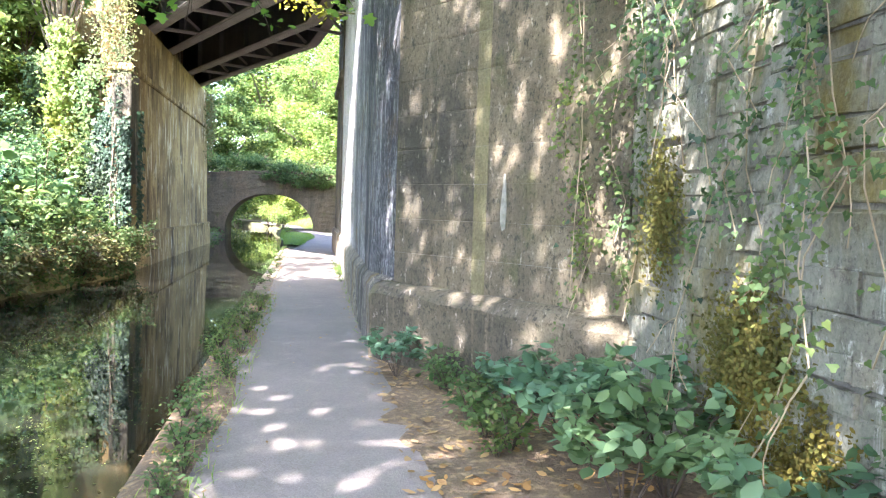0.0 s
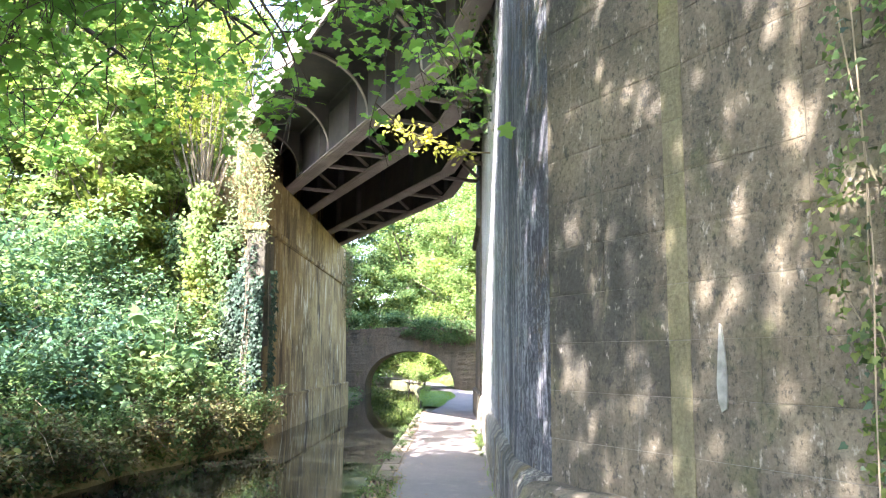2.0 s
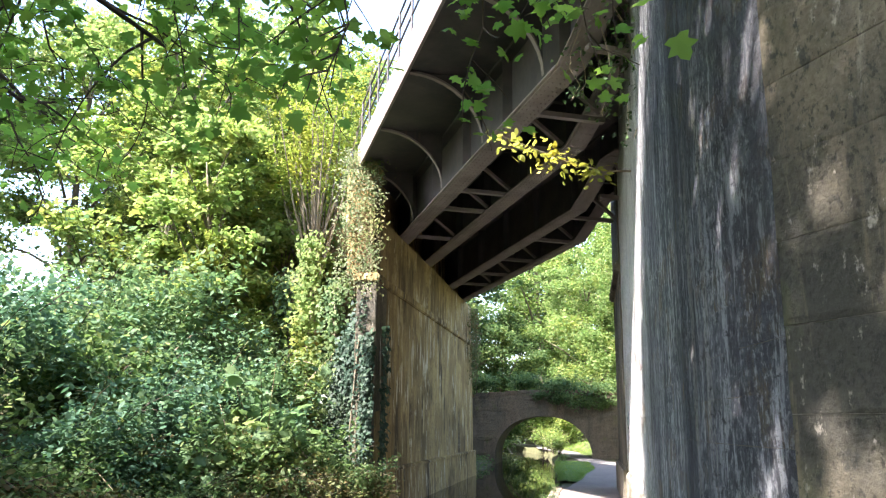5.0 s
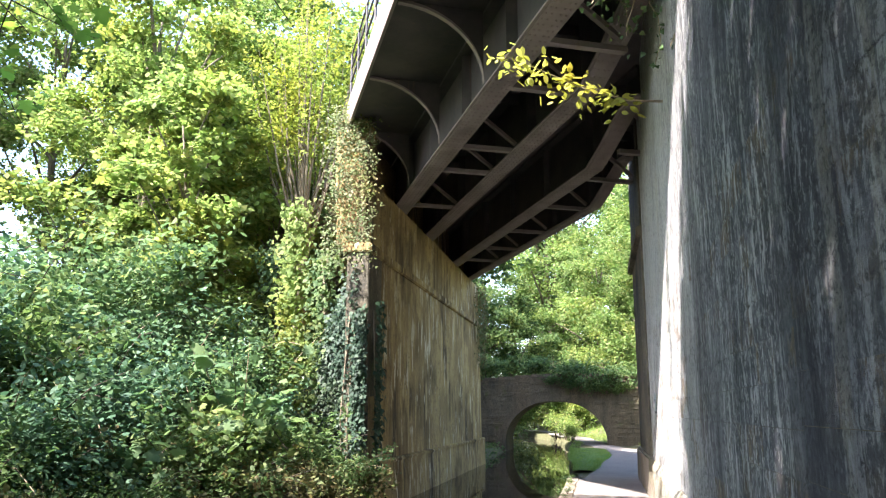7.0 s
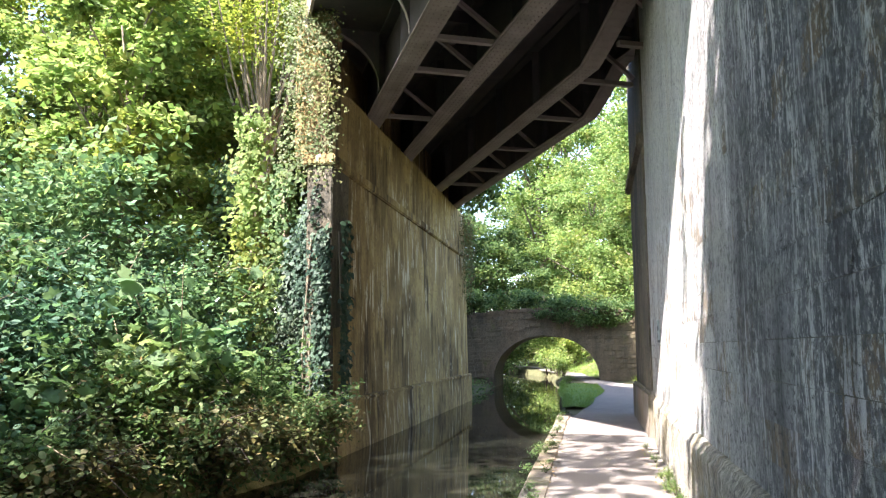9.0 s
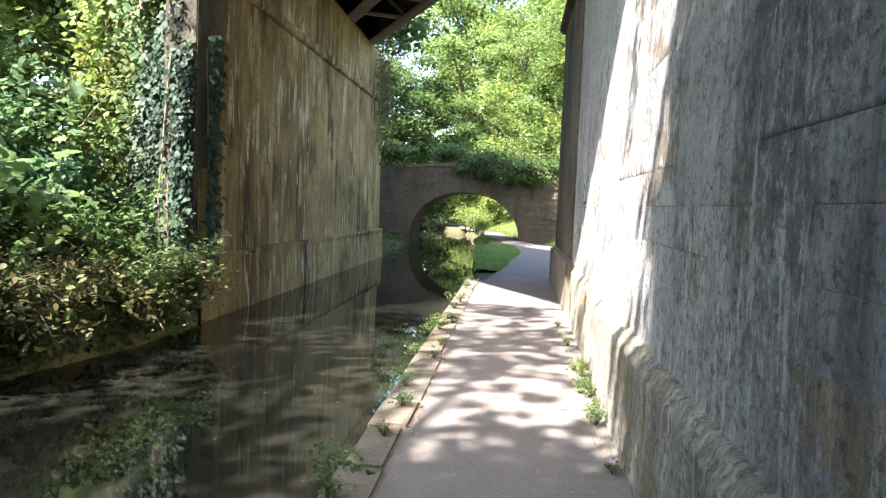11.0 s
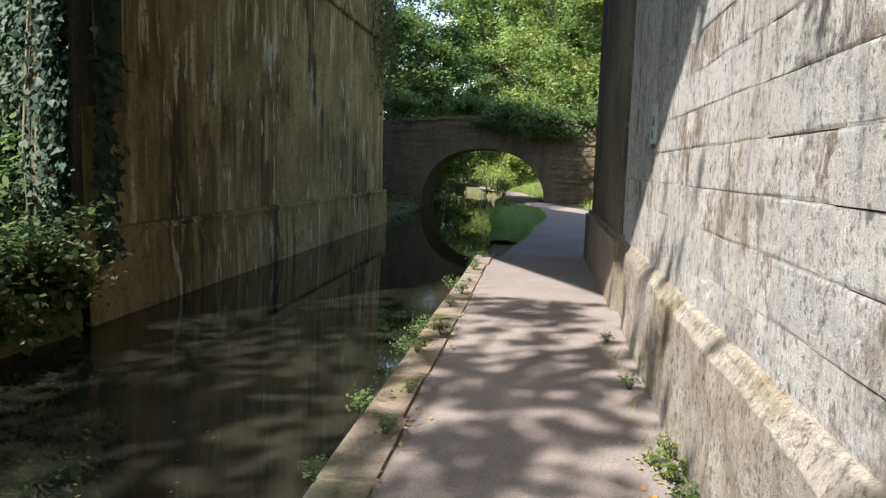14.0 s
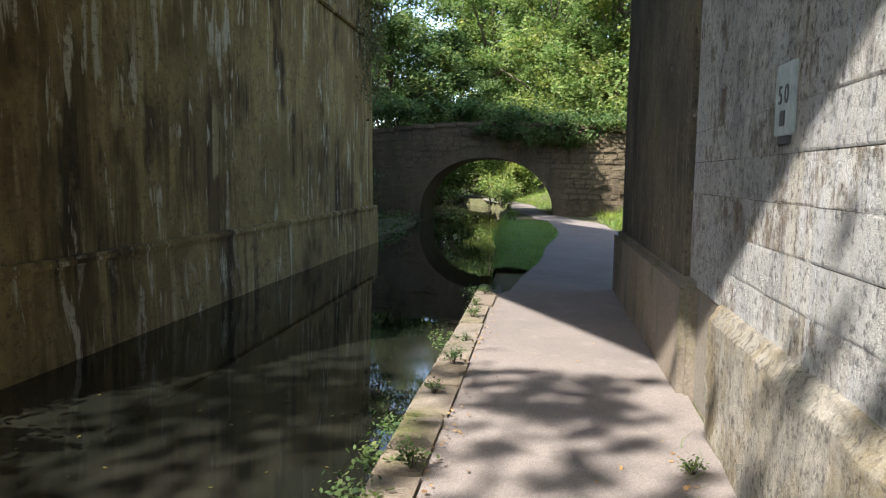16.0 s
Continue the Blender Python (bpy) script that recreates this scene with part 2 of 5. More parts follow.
def make_asphalt():
    m = Mat("worn_asphalt", 0.88)
    col = m.mix(m.ramp(m.noise(0.8, 5), ((0.3, 0), (0.7, 1))), (0.22, 0.190, 0.172), (0.167, 0.147, 0.135))
    col = m.mix(m.ramp(m.noise(3.5, 6), ((0.55, 0), (0.75, 0.5))), col, (0.30, 0.26, 0.23))
    v = m.t.nodes.new("ShaderNodeTexVoronoi")
    v.inputs["Scale"].default_value = 110
    m.t.links.new(m.geo.outputs["Position"], v.inputs["Vector"])
    col = m.mix(0.5, col, m.ramp(v.outputs["Color"], ((0.1, 0.55), (0.9, 1.25))), "MULTIPLY")
    m.bump(v.outputs["Distance"], 0.4, 0.006)
    m.bump(m.noise(4, 6), 0.35, 0.02)
    return m.done(col)


def make_soil(name, a, b, c, scale=1.0):
    m = Mat(name, 0.95)
    col = m.mix(m.ramp(m.noise(1.2 * scale, 6), ((0.35, 0), (0.65, 1))), a, b)
    col = m.mix(m.ramp(m.noise(14 * scale, 5), ((0.5, 0), (0.68, 0.8))), col, c)
    m.bump(m.noise(22, 6), 0.8, 0.04)
    return m.done(col)


def make_leaf(name, colours, through=0.45, rough=0.5, dull=0.0):
    m = Mat(name, rough, 0, 0.3)
    rnd = m.geo.outputs["Random Per Island"]
    n = len(colours) - 1
    col = m.ramp(rnd, [(i / n, c) for i, c in enumerate(colours)])
    col = m.mix(0.5, col, m.ramp(m.noise(0.8, 3), ((0.3, 0.6), (0.7, 1.35))), "MULTIPLY")
    col = m.mix(m.ramp(m.noise(0.55, 4, m.at(1, 1, 1, 13)), ((0.48, 0), (0.64, 0.7))), col, m.mix(1.0, col, (1.32, 1.02, 0.6), "MULTIPLY"))
    m.done(col)
    tr = m.t.nodes.new("ShaderNodeBsdfTranslucent")
    m.t.links.new(m.mix(1.0, col, (1.12, 1.18, 1.0), "MULTIPLY"), tr.inputs["Color"])
    mx = m.t.nodes.new("ShaderNodeMixShader")
    mx.inputs[0].default_value = through
    out = m.t.nodes["Material Output"]
    m.t.links.new(m.b.outputs[0], mx.inputs[1]), m.t.links.new(tr.outputs[0], mx.inputs[2])
    m.t.links.new(mx.outputs[0], out.inputs["Surface"])
    return m.m


def make_bark(name, a, b):
    m = Mat(name, 0.9)
    f = m.noise(1, 7, m.at(14, 14, 2.2), 0.7, 0.5)
    m.bump(f, 0.8, 0.03)
    return m.done(m.mix(m.ramp(f, ((0.35, 0), (0.65, 1))), a, b))


def make_steel(name, a, b, rough=0.6):
    m = Mat(name, rough, 0.0, 0.4)
    col = m.mix(m.ramp(m.noise(1.6, 6), ((0.4, 0), (0.65, 1))), a, b)
    col = m.mix(m.ramp(m.noise(1, 6, m.at(6, 6, 0.5), 0.7), ((0.6, 0), (0.75, 0.5))), col, (0.16, 0.10, 0.06))
    m.bump(m.noise(30, 4), 0.25, 0.006)
    return m.done(col)


def make_water():
    m = Mat("canal_water", 0.03, 0, 0.5)
    m.set("IOR", 1.33)
    col = m.mix(m.ramp(m.noise(0.5, 5, m.at(1, 0.5, 1)), ((0.45, 0), (0.7, 1))), (0.009, 0.010, 0.0075), (0.028, 0.026, 0.019))
    m.bump(m.noise(1.2, 2, m.at(1, 1, 1)), 0.03, 0.02)
    m.set("Roughness", m.ramp(m.noise(0.7, 6, m.at(1, 0.6, 1, 5)), ((0.5, 0.02), (0.72, 0.14))))
    return m.done(col)


def plain(name, colour, rough=0.6, metal=0.0, vary=0.25):
    m = Mat(name, rough, metal)
    return m.done(m.mix(m.ramp(m.noise(12, 5), ((0.3, 0), (0.7, 1))), colour, [c * (1 - vary) for c in colour]))


asphalt = make_asphalt()
water_mat = make_water()
litter = make_soil("leaf_litter_soil", (0.16, 0.11, 0.07), (0.10, 0.075, 0.05), (0.30, 0.21, 0.12))
bank_soil = make_soil("bank_soil", (0.09, 0.085, 0.04), (0.06, 0.07, 0.03), (0.14, 0.11, 0.06))
turf = make_soil("mown_turf", (0.09, 0.17, 0.03), (0.07, 0.13, 0.025), (0.14, 0.2, 0.05), 2)
mud = make_soil("wet_mud", (0.08, 0.07, 0.045), (0.06, 0.055, 0.035), (0.12, 0.10, 0.06))
steel = make_steel("dark_painted_steel", (0.042, 0.039, 0.042), (0.075, 0.064, 0.064))
flange_steel = make_steel("weathered_flange_steel", (0.19, 0.155, 0.145), (0.26, 0.215, 0.20))
bark = make_bark("tree_bark", (0.10, 0.08, 0.055), (0.19, 0.16, 0.11))
twig_mat = make_bark("dark_twig", (0.045, 0.035, 0.028), (0.08, 0.06, 0.045))
dry_stem = make_bark("dry_stem", (0.22, 0.17, 0.11), (0.34, 0.28, 0.19))
leaf_mid = make_leaf("leaf_green", [(0.042, 0.09, 0.032), (0.073, 0.13, 0.047), (0.108, 0.172, 0.064), (0.16, 0.22, 0.088)], 0.5, 0.62)
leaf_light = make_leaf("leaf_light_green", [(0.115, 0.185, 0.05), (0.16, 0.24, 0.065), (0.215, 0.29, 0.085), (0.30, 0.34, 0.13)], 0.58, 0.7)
leaf_sun = make_leaf("leaf_sunny_green", [(0.09, 0.16, 0.045), (0.13, 0.205, 0.06), (0.18, 0.255, 0.085), (0.26, 0.305, 0.13)], 0.55, 0.7)
leaf_gold = make_leaf("leaf_yellow_green", [(0.15, 0.21, 0.04), (0.22, 0.28, 0.055), (0.31, 0.34, 0.08)], 0.55)
leaf_fresh = make_leaf("leaf_fresh_green", [(0.065, 0.13, 0.062), (0.10, 0.177, 0.083), (0.138, 0.222, 0.105), (0.19, 0.25, 0.10)], 0.5, 0.65)
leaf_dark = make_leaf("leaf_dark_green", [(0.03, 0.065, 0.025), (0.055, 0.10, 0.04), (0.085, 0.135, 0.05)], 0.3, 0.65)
leaf_blue = make_leaf("leaf_cool_green", [(0.055, 0.12, 0.07), (0.08, 0.165, 0.10), (0.13, 0.225, 0.145)], 0.4, 0.62)
leaf_ivy = make_leaf("ivy_leaf", [(0.012, 0.03, 0.019), (0.02, 0.046, 0.028), (0.038, 0.068, 0.042)], 0.1, 0.6)
leaf_yellow = make_leaf("leaf_yellow", [(0.35, 0.36, 0.06), (0.42, 0.40, 0.08), (0.28, 0.34, 0.08)], 0.5)
leaf_brown = make_leaf("leaf_brown", [(0.16, 0.10, 0.05), (0.26, 0.17, 0.08), (0.38, 0.27, 0.15), (0.2, 0.14, 0.06)], 0.15, 0.8)
leaf_olive = make_leaf("leaf_olive", [(0.085, 0.066, 0.025), (0.09, 0.098, 0.032), (0.075, 0.115, 0.04), (0.14, 0.105, 0.045), (0.11, 0.14, 0.045)], 0.3, 0.65)
leaf_maple = make_leaf("sycamore_leaf", [(0.12, 0.23, 0.05), (0.17, 0.31, 0.065), (0.26, 0.40, 0.09)], 0.74, 0.6)
leaf_moss = make_leaf("brown_moss", [(0.075, 0.065, 0.014), (0.11, 0.10, 0.022), (0.075, 0.085, 0.02), (0.14, 0.115, 0.03)], 0.15, 0.9)
fern_mat = make_leaf("fern_green", [(0.12, 0.25, 0.05), (0.18, 0.34, 0.07)], 0.45)
grass_mat = make_leaf("grass_blade", [(0.10, 0.20, 0.035), (0.16, 0.26, 0.05), (0.24, 0.32, 0.08)], 0.4)
sign_white = plain("weathered_sign_paint", (0.44, 0.50, 0.50), 0.6, 0, 0.45)
sign_black = plain("sign_digit_paint", (0.09, 0.10, 0.10), 0.6)


# ---- mesh helpers ----
def link_mesh(name, verts, faces, mat, parent=None, smooth=False):
    me = bpy.data.meshes.new(name)
    me.from_pydata([tuple(v) for v in verts], [], [tuple(f) for f in faces])
    me.materials.append(mat)
    if smooth:
        me.shade_smooth()
    ob = new(name, me)
    ob.parent = parent
    return ob


def part(name, bm, mat, parent=None, label="", smooth=False):
    me = bpy.data.meshes.new(name)
    bm.to_mesh(me)
    bm.free()
    me.materials.append(mat)
    if smooth:
        me.shade_smooth()
    ob = new(name, me)
    ob.parent = parent
    if label:
        tagged(ob, label)
    return ob


def box_bm(x0, x1, y0, y1, z0, z1, bevel=0.0, m=None):
    bm = bmesh.new()
    bmesh.ops.create_cube(bm, size=1)
    for v in bm.verts:
        v.co = Vector((x0 + (v.co.x + 0.5) * (x1 - x0), y0 + (v.co.y + 0.5) * (y1 - y0), z0 + (v.co.z + 0.5) * (z1 - z0)))
    if bevel:
        bmesh.ops.bevel(bm, geom=bm.edges[:], offset=bevel, segments=2, affect="EDGES")
    if m is not None:
        bm.transform(m)
    return bm


def prism_bm(outline, z0, z1):
    """A closed outline in plan, drawn up from z0 to z1."""
    bm = bmesh.new()
    lo = [bm.verts.new((x, y, z0)) for x, y in outline]
    hi = [bm.verts.new((x, y, z1)) for x, y in outline]
    n = len(outline)
    for i in range(n):
        bm.faces.new((lo[i], lo[(i + 1) % n], hi[(i + 1) % n], hi[i]))
    bm.faces.new(hi), bm.faces.new(lo[::-1])
    bmesh.ops.recalc_face_normals(bm, faces=bm.faces[:])
    return bm


def tube_bm(points, radii, sides=6, bm=None):
    bm = bm or bmesh.new()
    rings = []
    pts = [Vector(p) for p in points]
    for i, p in enumerate(pts):
        d = (pts[min(i + 1, len(pts) - 1)] - pts[max(i - 1, 0)]).normalized()
        a = d.orthogonal().normalized()
        b = d.cross(a)
        if rings:
            a0 = (rings[-1][0].co - pts[i - 1]).normalized()
            a = (a0 - d * a0.dot(d)).normalized()
            b = d.cross(a)
        r = radii[i] if isinstance(radii, (list, tuple)) else radii
        rings.append([bm.verts.new(p + (a * math.cos(k * math.tau / sides) + b * math.sin(k * math.tau / sides)) * r) for k in range(sides)])
    for u, v in zip(rings, rings[1:]):
        for k in range(sides):
            bm.faces.new((u[k], u[(k + 1) % sides], v[(k + 1) % sides], v[k]))
    bm.faces.new(rings[-1]), bm.faces.new(rings[0][::-1])
    return bm


# leaf templates: outline points in the leaf's own plane, base at the origin, tip along x
def leaf_fan(outline, fold=0.12):
    pts = [(0.0, 0.0, 0.0)] + [(x, y, -fold * abs(y)) for x, y in outline] + [(1.0, 0.0, -0.1)] + [(x, -y, -fold * abs(y)) for x, y in outline[::-1]]
    n = len(pts)
    return np.array(pts), [(0, i, i + 1) for i in range(1, n - 1)]


LEAF = {
    "rhomb": (np.array([(0, 0, 0), (0.45, 0.32, -0.07), (1, 0, -0.06), (0.45, -0.32, -0.07)], float), [(0, 1, 2), (0, 2, 3)]),
    "oval": leaf_fan([(0.25, 0.24), (0.6, 0.26)], 0.2),
    "maple": leaf_fan([(-0.08, 0.22), (0.02, 0.50), (0.24, 0.33), (0.52, 0.62), (0.60, 0.27), (0.78, 0.24)], 0.15),
    "ivy": leaf_fan([(-0.1, 0.3), (0.2, 0.48), (0.45, 0.28)], 0.15),
    "blade": (np.array([(0, -0.03, 0), (0, 0.03, 0), (0.6, 0.02, 0.0), (0.6, -0.02, 0.0), (1, 0, -0.12)], float), [(0, 1, 2), (0, 2, 3), (3, 2, 4)]),
}


def leaves(name, places, size, kind, mat, rng, parent=None, up=None, droop=0.35, spread=1.0, jitter=0.4):
    """One mesh of many leaves at the places. up: the mean normal of the leaves; droop: how far tips hang."""
    tv, tf = LEAF[kind]
    p = np.asarray(places, float)
    n = len(p)
    nrm = rng.normal(size=(n, 3)) * spread * 0.6 + (np.array((0, 0, 1.0)) if up is None else np.asarray(up, float))
    nrm /= np.linalg.norm(nrm, axis=1)[:, None]
    tip = rng.normal(size=(n, 3)) + np.array((0, 0, -droop))
    tip -= nrm * (tip * nrm).sum(1)[:, None]
    tip /= np.linalg.norm(tip, axis=1)[:, None]
    side = np.cross(nrm, tip)
    s = size * (1 + jitter * rng.uniform(-1, 1, n))
    v = p[:, None, :] + s[:, None, None] * (tv[None, :, 0:1] * tip[:, None] + tv[None, :, 1:2] * side[:, None] + tv[None, :, 2:3] * nrm[:, None])
    k, f = len(tv), np.array(tf)
    faces = (f[None] + (np.arange(n) * k)[:, None, None]).reshape(-1, 3)
    me = bpy.data.meshes.new(name)
    me.vertices.add(n * k)
    me.vertices.foreach_set("co", v.reshape(-1))
    me.loops.add(len(faces) * 3)
    me.loops.foreach_set("vertex_index", faces.reshape(-1).astype(np.int32))
    me.polygons.add(len(faces))
    me.polygons.foreach_set("loop_start", np.arange(0, len(faces) * 3, 3, dtype=np.int32))
    me.update(calc_edges=True)
    me.materials.append(mat)
    ob = new(name, me)
    ob.parent = parent
    return ob


def blob_points(rng, centre, radii, n, shell=0.55):
    d = rng.normal(size=(n, 3))
    d /= np.linalg.norm(d, axis=1)[:, None]
    r = shell + (1 - shell) * rng.uniform(0, 1, n) ** 0.7
    lump = 1 + 0.28 * np.sin(d[:, 0] * 5 + centre[0]) * np.cos(d[:, 1] * 4 + centre[1] * 2) + 0.15 * np.sin(d[:, 2] * 7 + centre[2])
    return np.asarray(centre) + d * (r * lump)[:, None] * np.asarray(radii)


# ---- plan ----
WATER = -0.42
EDGE = -0.95          # canal edge of the towpath
COPE = -0.68          # inner edge of the coping
ARCH_Y = 50.0         # front of the stone arch bridge
PATH_MID = [(-30, 0.05), (0, 0.08), (10, 0.0), (22, 0.1), (28, 0.2), (34, 0.75), (40, 1.2), (44, 1.05), (48, 0.2), (52, -0.55), (58, -1.2), (70, -3.4), (90, -9.0)]


def lerp(table, y):
    for (a, u), (b, v) in zip(table, table[1:]):
        if y <= b:
            k = max(0.0, (y - a) / (b - a))
            k = k * k * (3 - 2 * k)
            return u + (v - u) * k
    return table[-1][1]


def canal_edges(y):
    """Left and right water edge."""
    left = lerp([(-60, -6.5), (8, -6.3), (14, -6.1), (16.3, -5.9), (19, -5.35), (21.7, -4.95), (23.4, -4.92), (40.4, -4.92), (41, -5.1), (50, -5.2), (60, -6.2), (80, -12)], y)
    right = lerp([(-60, -1.05), (10, -1.0), (14, -0.95), (29, -0.95), (33, -1.0), (38, -1.35), (44, -1.5), (50, -1.5), (60, -2.6), (80, -7.5)], y)
    return left, right


def smooth(a, b, x):
    k = min(1.0, max(0.0, (x - a) / (b - a)))
    return k * k * (3 - 2 * k)


def ground_z(x, y):
    le, re = canal_edges(y)
    lump = 0.10 * noise.noise(Vector((x * 0.5, y * 0.5, 0))) + 0.3 * noise.noise(Vector((x * 0.11, y * 0.11, 3)))
    if x < le:
        d = le - x
        z = WATER - 0.25 + 0.5 * smooth(0, 0.35, d) + 0.42 * smooth(0.2, 4, d) * min(d, 4) + 0.22 * max(0, d - 3) - 0.12 * max(0, d - 22)
        if y > 44:
            z = WATER + 0.2 + (z - WATER - 0.2) * 0.55
        return min(z, 9) + lump * smooth(0.1, 1.5, d)
    if x < re:
        d = min(x - le, re - x)
        return WATER - 0.25 - 0.7 * smooth(0.0, 0.3, d)
    rise = 0.0
    if y < 29.0:
        wall = 2.75 if y < 5.5 else lerp([(5.5, 2.75), (7, 2.3), (9.8, 1.3), (24, 1.6), (30, 1.6)], y)
        rise = 6.0 * smooth(wall, wall + 0.25, x) + 0.15 * max(0, x - 6)
    else:
        d = x - lerp(PATH_MID, y) - 1.2
        if y < ARCH_Y - 0.2:
            rise = 0.12 * smooth(0, 1.2, d) + 0.35 * max(0, d - 1.5)
            rise = min(rise, 4.5)
        elif y > ARCH_Y + 4:
            rise = 0.1 * smooth(0, 0.5, d) + 0.30 * max(0, d - 0.7)
            rise = min(rise, 7)
        else:
            rise = 0.0
    bank = 0.25 * smooth(0, 0.12, x - re) * 1.0
    z = WATER - 0.25 + (0.25 - WATER) * smooth(0, 0.1, x - re) - 0.035 + rise
    return z + lump * min(1.0, rise * 0.5) * 0.6


def axis(fine_lo, fine_hi, step, far, lo=None):
    vals = list(np.arange(fine_lo, fine_hi + 1e-6, step))
    s, a, b = step, fine_lo, fine_hi
    while b < far:
        s *= 1.35
        a, b = a - s, b + s
        vals = [a] + vals + [b]
    return vals


gx = sorted(set([round(v, 3) for v in axis(-13, 8, 0.3, 320)] + [-6.05, -5.75, -5.45, -5.2, -5.05, -4.95, -4.8, -1.2, -1.05, -1.0, -0.95, -0.9, -0.85]))
gy = [round(v, 3) for v in axis(-8, 70, 0.6, 330)]
gv = [(x, y, ground_z(x, y)) for y in gy for x in gx]
gf = []
W = len(gx)
for j in range(len(gy) - 1):
    for i in range(W - 1):
        gf.append((j * W + i, j * W + i + 1, (j + 1) * W + i + 1, (j + 1) * W + i))
tagged(link_mesh("ground", gv, gf, bank_soil, None, True), "dark earth banks of the canal cutting under plants", "ground", kind="structure")


def strip(name, table, mat, label, category, z_of, cols=5, kind="structure"):
    """A sheet between two edges given by y."""
    v, f = [], []
    for y, a, b in table:
        for i in range(cols):
            x = a + (b - a) * i / (cols - 1)
            v.append((x, y, z_of(x, y, i / (cols - 1))))
    for j in range(len(table) - 1):
        for i in range(cols - 1):
            k = j * cols + i
            f.append((k, k + 1, k + cols + 1, k + cols))
    return tagged(link_mesh(name, v, f, mat, None, True), label, category, kind=kind)


ys = list(np.arange(-30, 90.01, 0.5))
strip("water", [(y, canal_edges(y)[0] - 0.3, canal_edges(y)[1] + (0.02 if y < 30 else 0.3)) for y in ys], water_mat,
      "still dark canal water mirroring trees and walls", "water", lambda x, y, k: WATER, 3)
prng = random.Random(5)


def path_table():
    rows = []
    for y in np.arange(-30, 90.01, 0.4):
        c = lerp(PATH_MID, y)
        half = 0.72 if y < 26 else lerp([(26, 0.72), (34, 0.85), (44, 0.9), (50, 0.62), (60, 0.7), (90, 0.8)], y)
        left = (-0.72 if 13 < y < 28.6 else c - half) + 0.04 * noise.noise(Vector((0, y * 1.3, 0)))
        right = c + half + (0.12 if 8.5 < y < 28 else 0.05 * noise.noise(Vector((4, y * 1.1, 0))))
        rows.append((y, left, right))
    return rows


strip("path", path_table(), asphalt, "worn grey-pink asphalt towpath with fine chippings", "path",
      lambda x, y, k: 0.012 - 0.006 * (2 * k - 1) ** 4 + 0.006 * noise.noise(Vector((x * 1.5, y * 1.5, 0))), 7)
# leaf litter verges
strip("verge_soil", [(y, 0.55 + 0.08 * math.sin(y * 1.9), 2.4) for y in np.arange(-8, 8.61, 0.3)], litter, "brown leaf litter along the foot of the wall", "soil",
      lambda x, y, k: 0.002 + 0.05 * k + (0.03 * noise.noise(Vector((x * 3, y * 3, 1))) if k > 0.1 else -0.01), 9)
strip("canal_verge", [(y, -1.0, -0.52 + 0.06 * math.sin(y * 2.3)) for y in np.arange(-8, 14.01, 0.3)], litter, "strip of soil and dead leaves on the canal edge", "soil",
      lambda x, y, k: (0.02 * noise.noise(Vector((x * 4, y * 4, 2))) + 0.012 if 0 < k < 1 else -0.02), 6)
strip("grass_patch", [(y, canal_edges(y)[1] + 0.02, lerp(PATH_MID, y) - lerp([(26, 0.72), (34, 0.85), (44, 0.9), (50, 0.62)], y) + 0.02) for y in np.arange(31, 45.01, 0.5)], turf,
      "mown bright green grass between canal and path", "grass", lambda x, y, k: 0.02 + 0.05 * math.sin(k * math.pi), 6)


# ---- walls of blocks ----
def block_mesh(name, mat, rng, rough=0.02, bevel=0.03):
    """A unit block, front face at y = 0, from 0 to 1 in x and z, with chipped edges and an uneven face."""
    n, v, f = 4, [], []
    for j in range(n):
        for i in range(n):
            e = 1.0 if i in (0, n - 1) or j in (0, n - 1) else 0.0
            x = (0, bevel, 1 - bevel, 1)[i] + (rng.uniform(-0.02, 0.02) if 0 < i < n - 1 else 0)
            z = (0, bevel * 2, 1 - bevel * 2, 1)[j] + (rng.uniform(-0.03, 0.03) if 0 < j < n - 1 else 0)
            v.append((x, (0.0015 + 0.2 * rough) * e + rng.uniform(-rough, rough) * (1 - 0.4 * e), z))
    for j in range(n - 1):
        for i in range(n - 1):
            k = j * n + i
            f.append((k, k + 1, k + n + 1, k + n))
    ring = [0, 1, 2, 3, 7, 11, 15, 14, 13, 12, 8, 4]
    base = len(v)
    for k in ring:
        v.append((v[k][0], 0.2, v[k][2]))
    for a in range(12):
        b = (a + 1) % 12
        f.append((ring[b], ring[a], base + a, base + b))
    me = bpy.data.meshes.new(name)
    me.from_pydata(v, [], f)
    me.materials.append(mat)
    return me


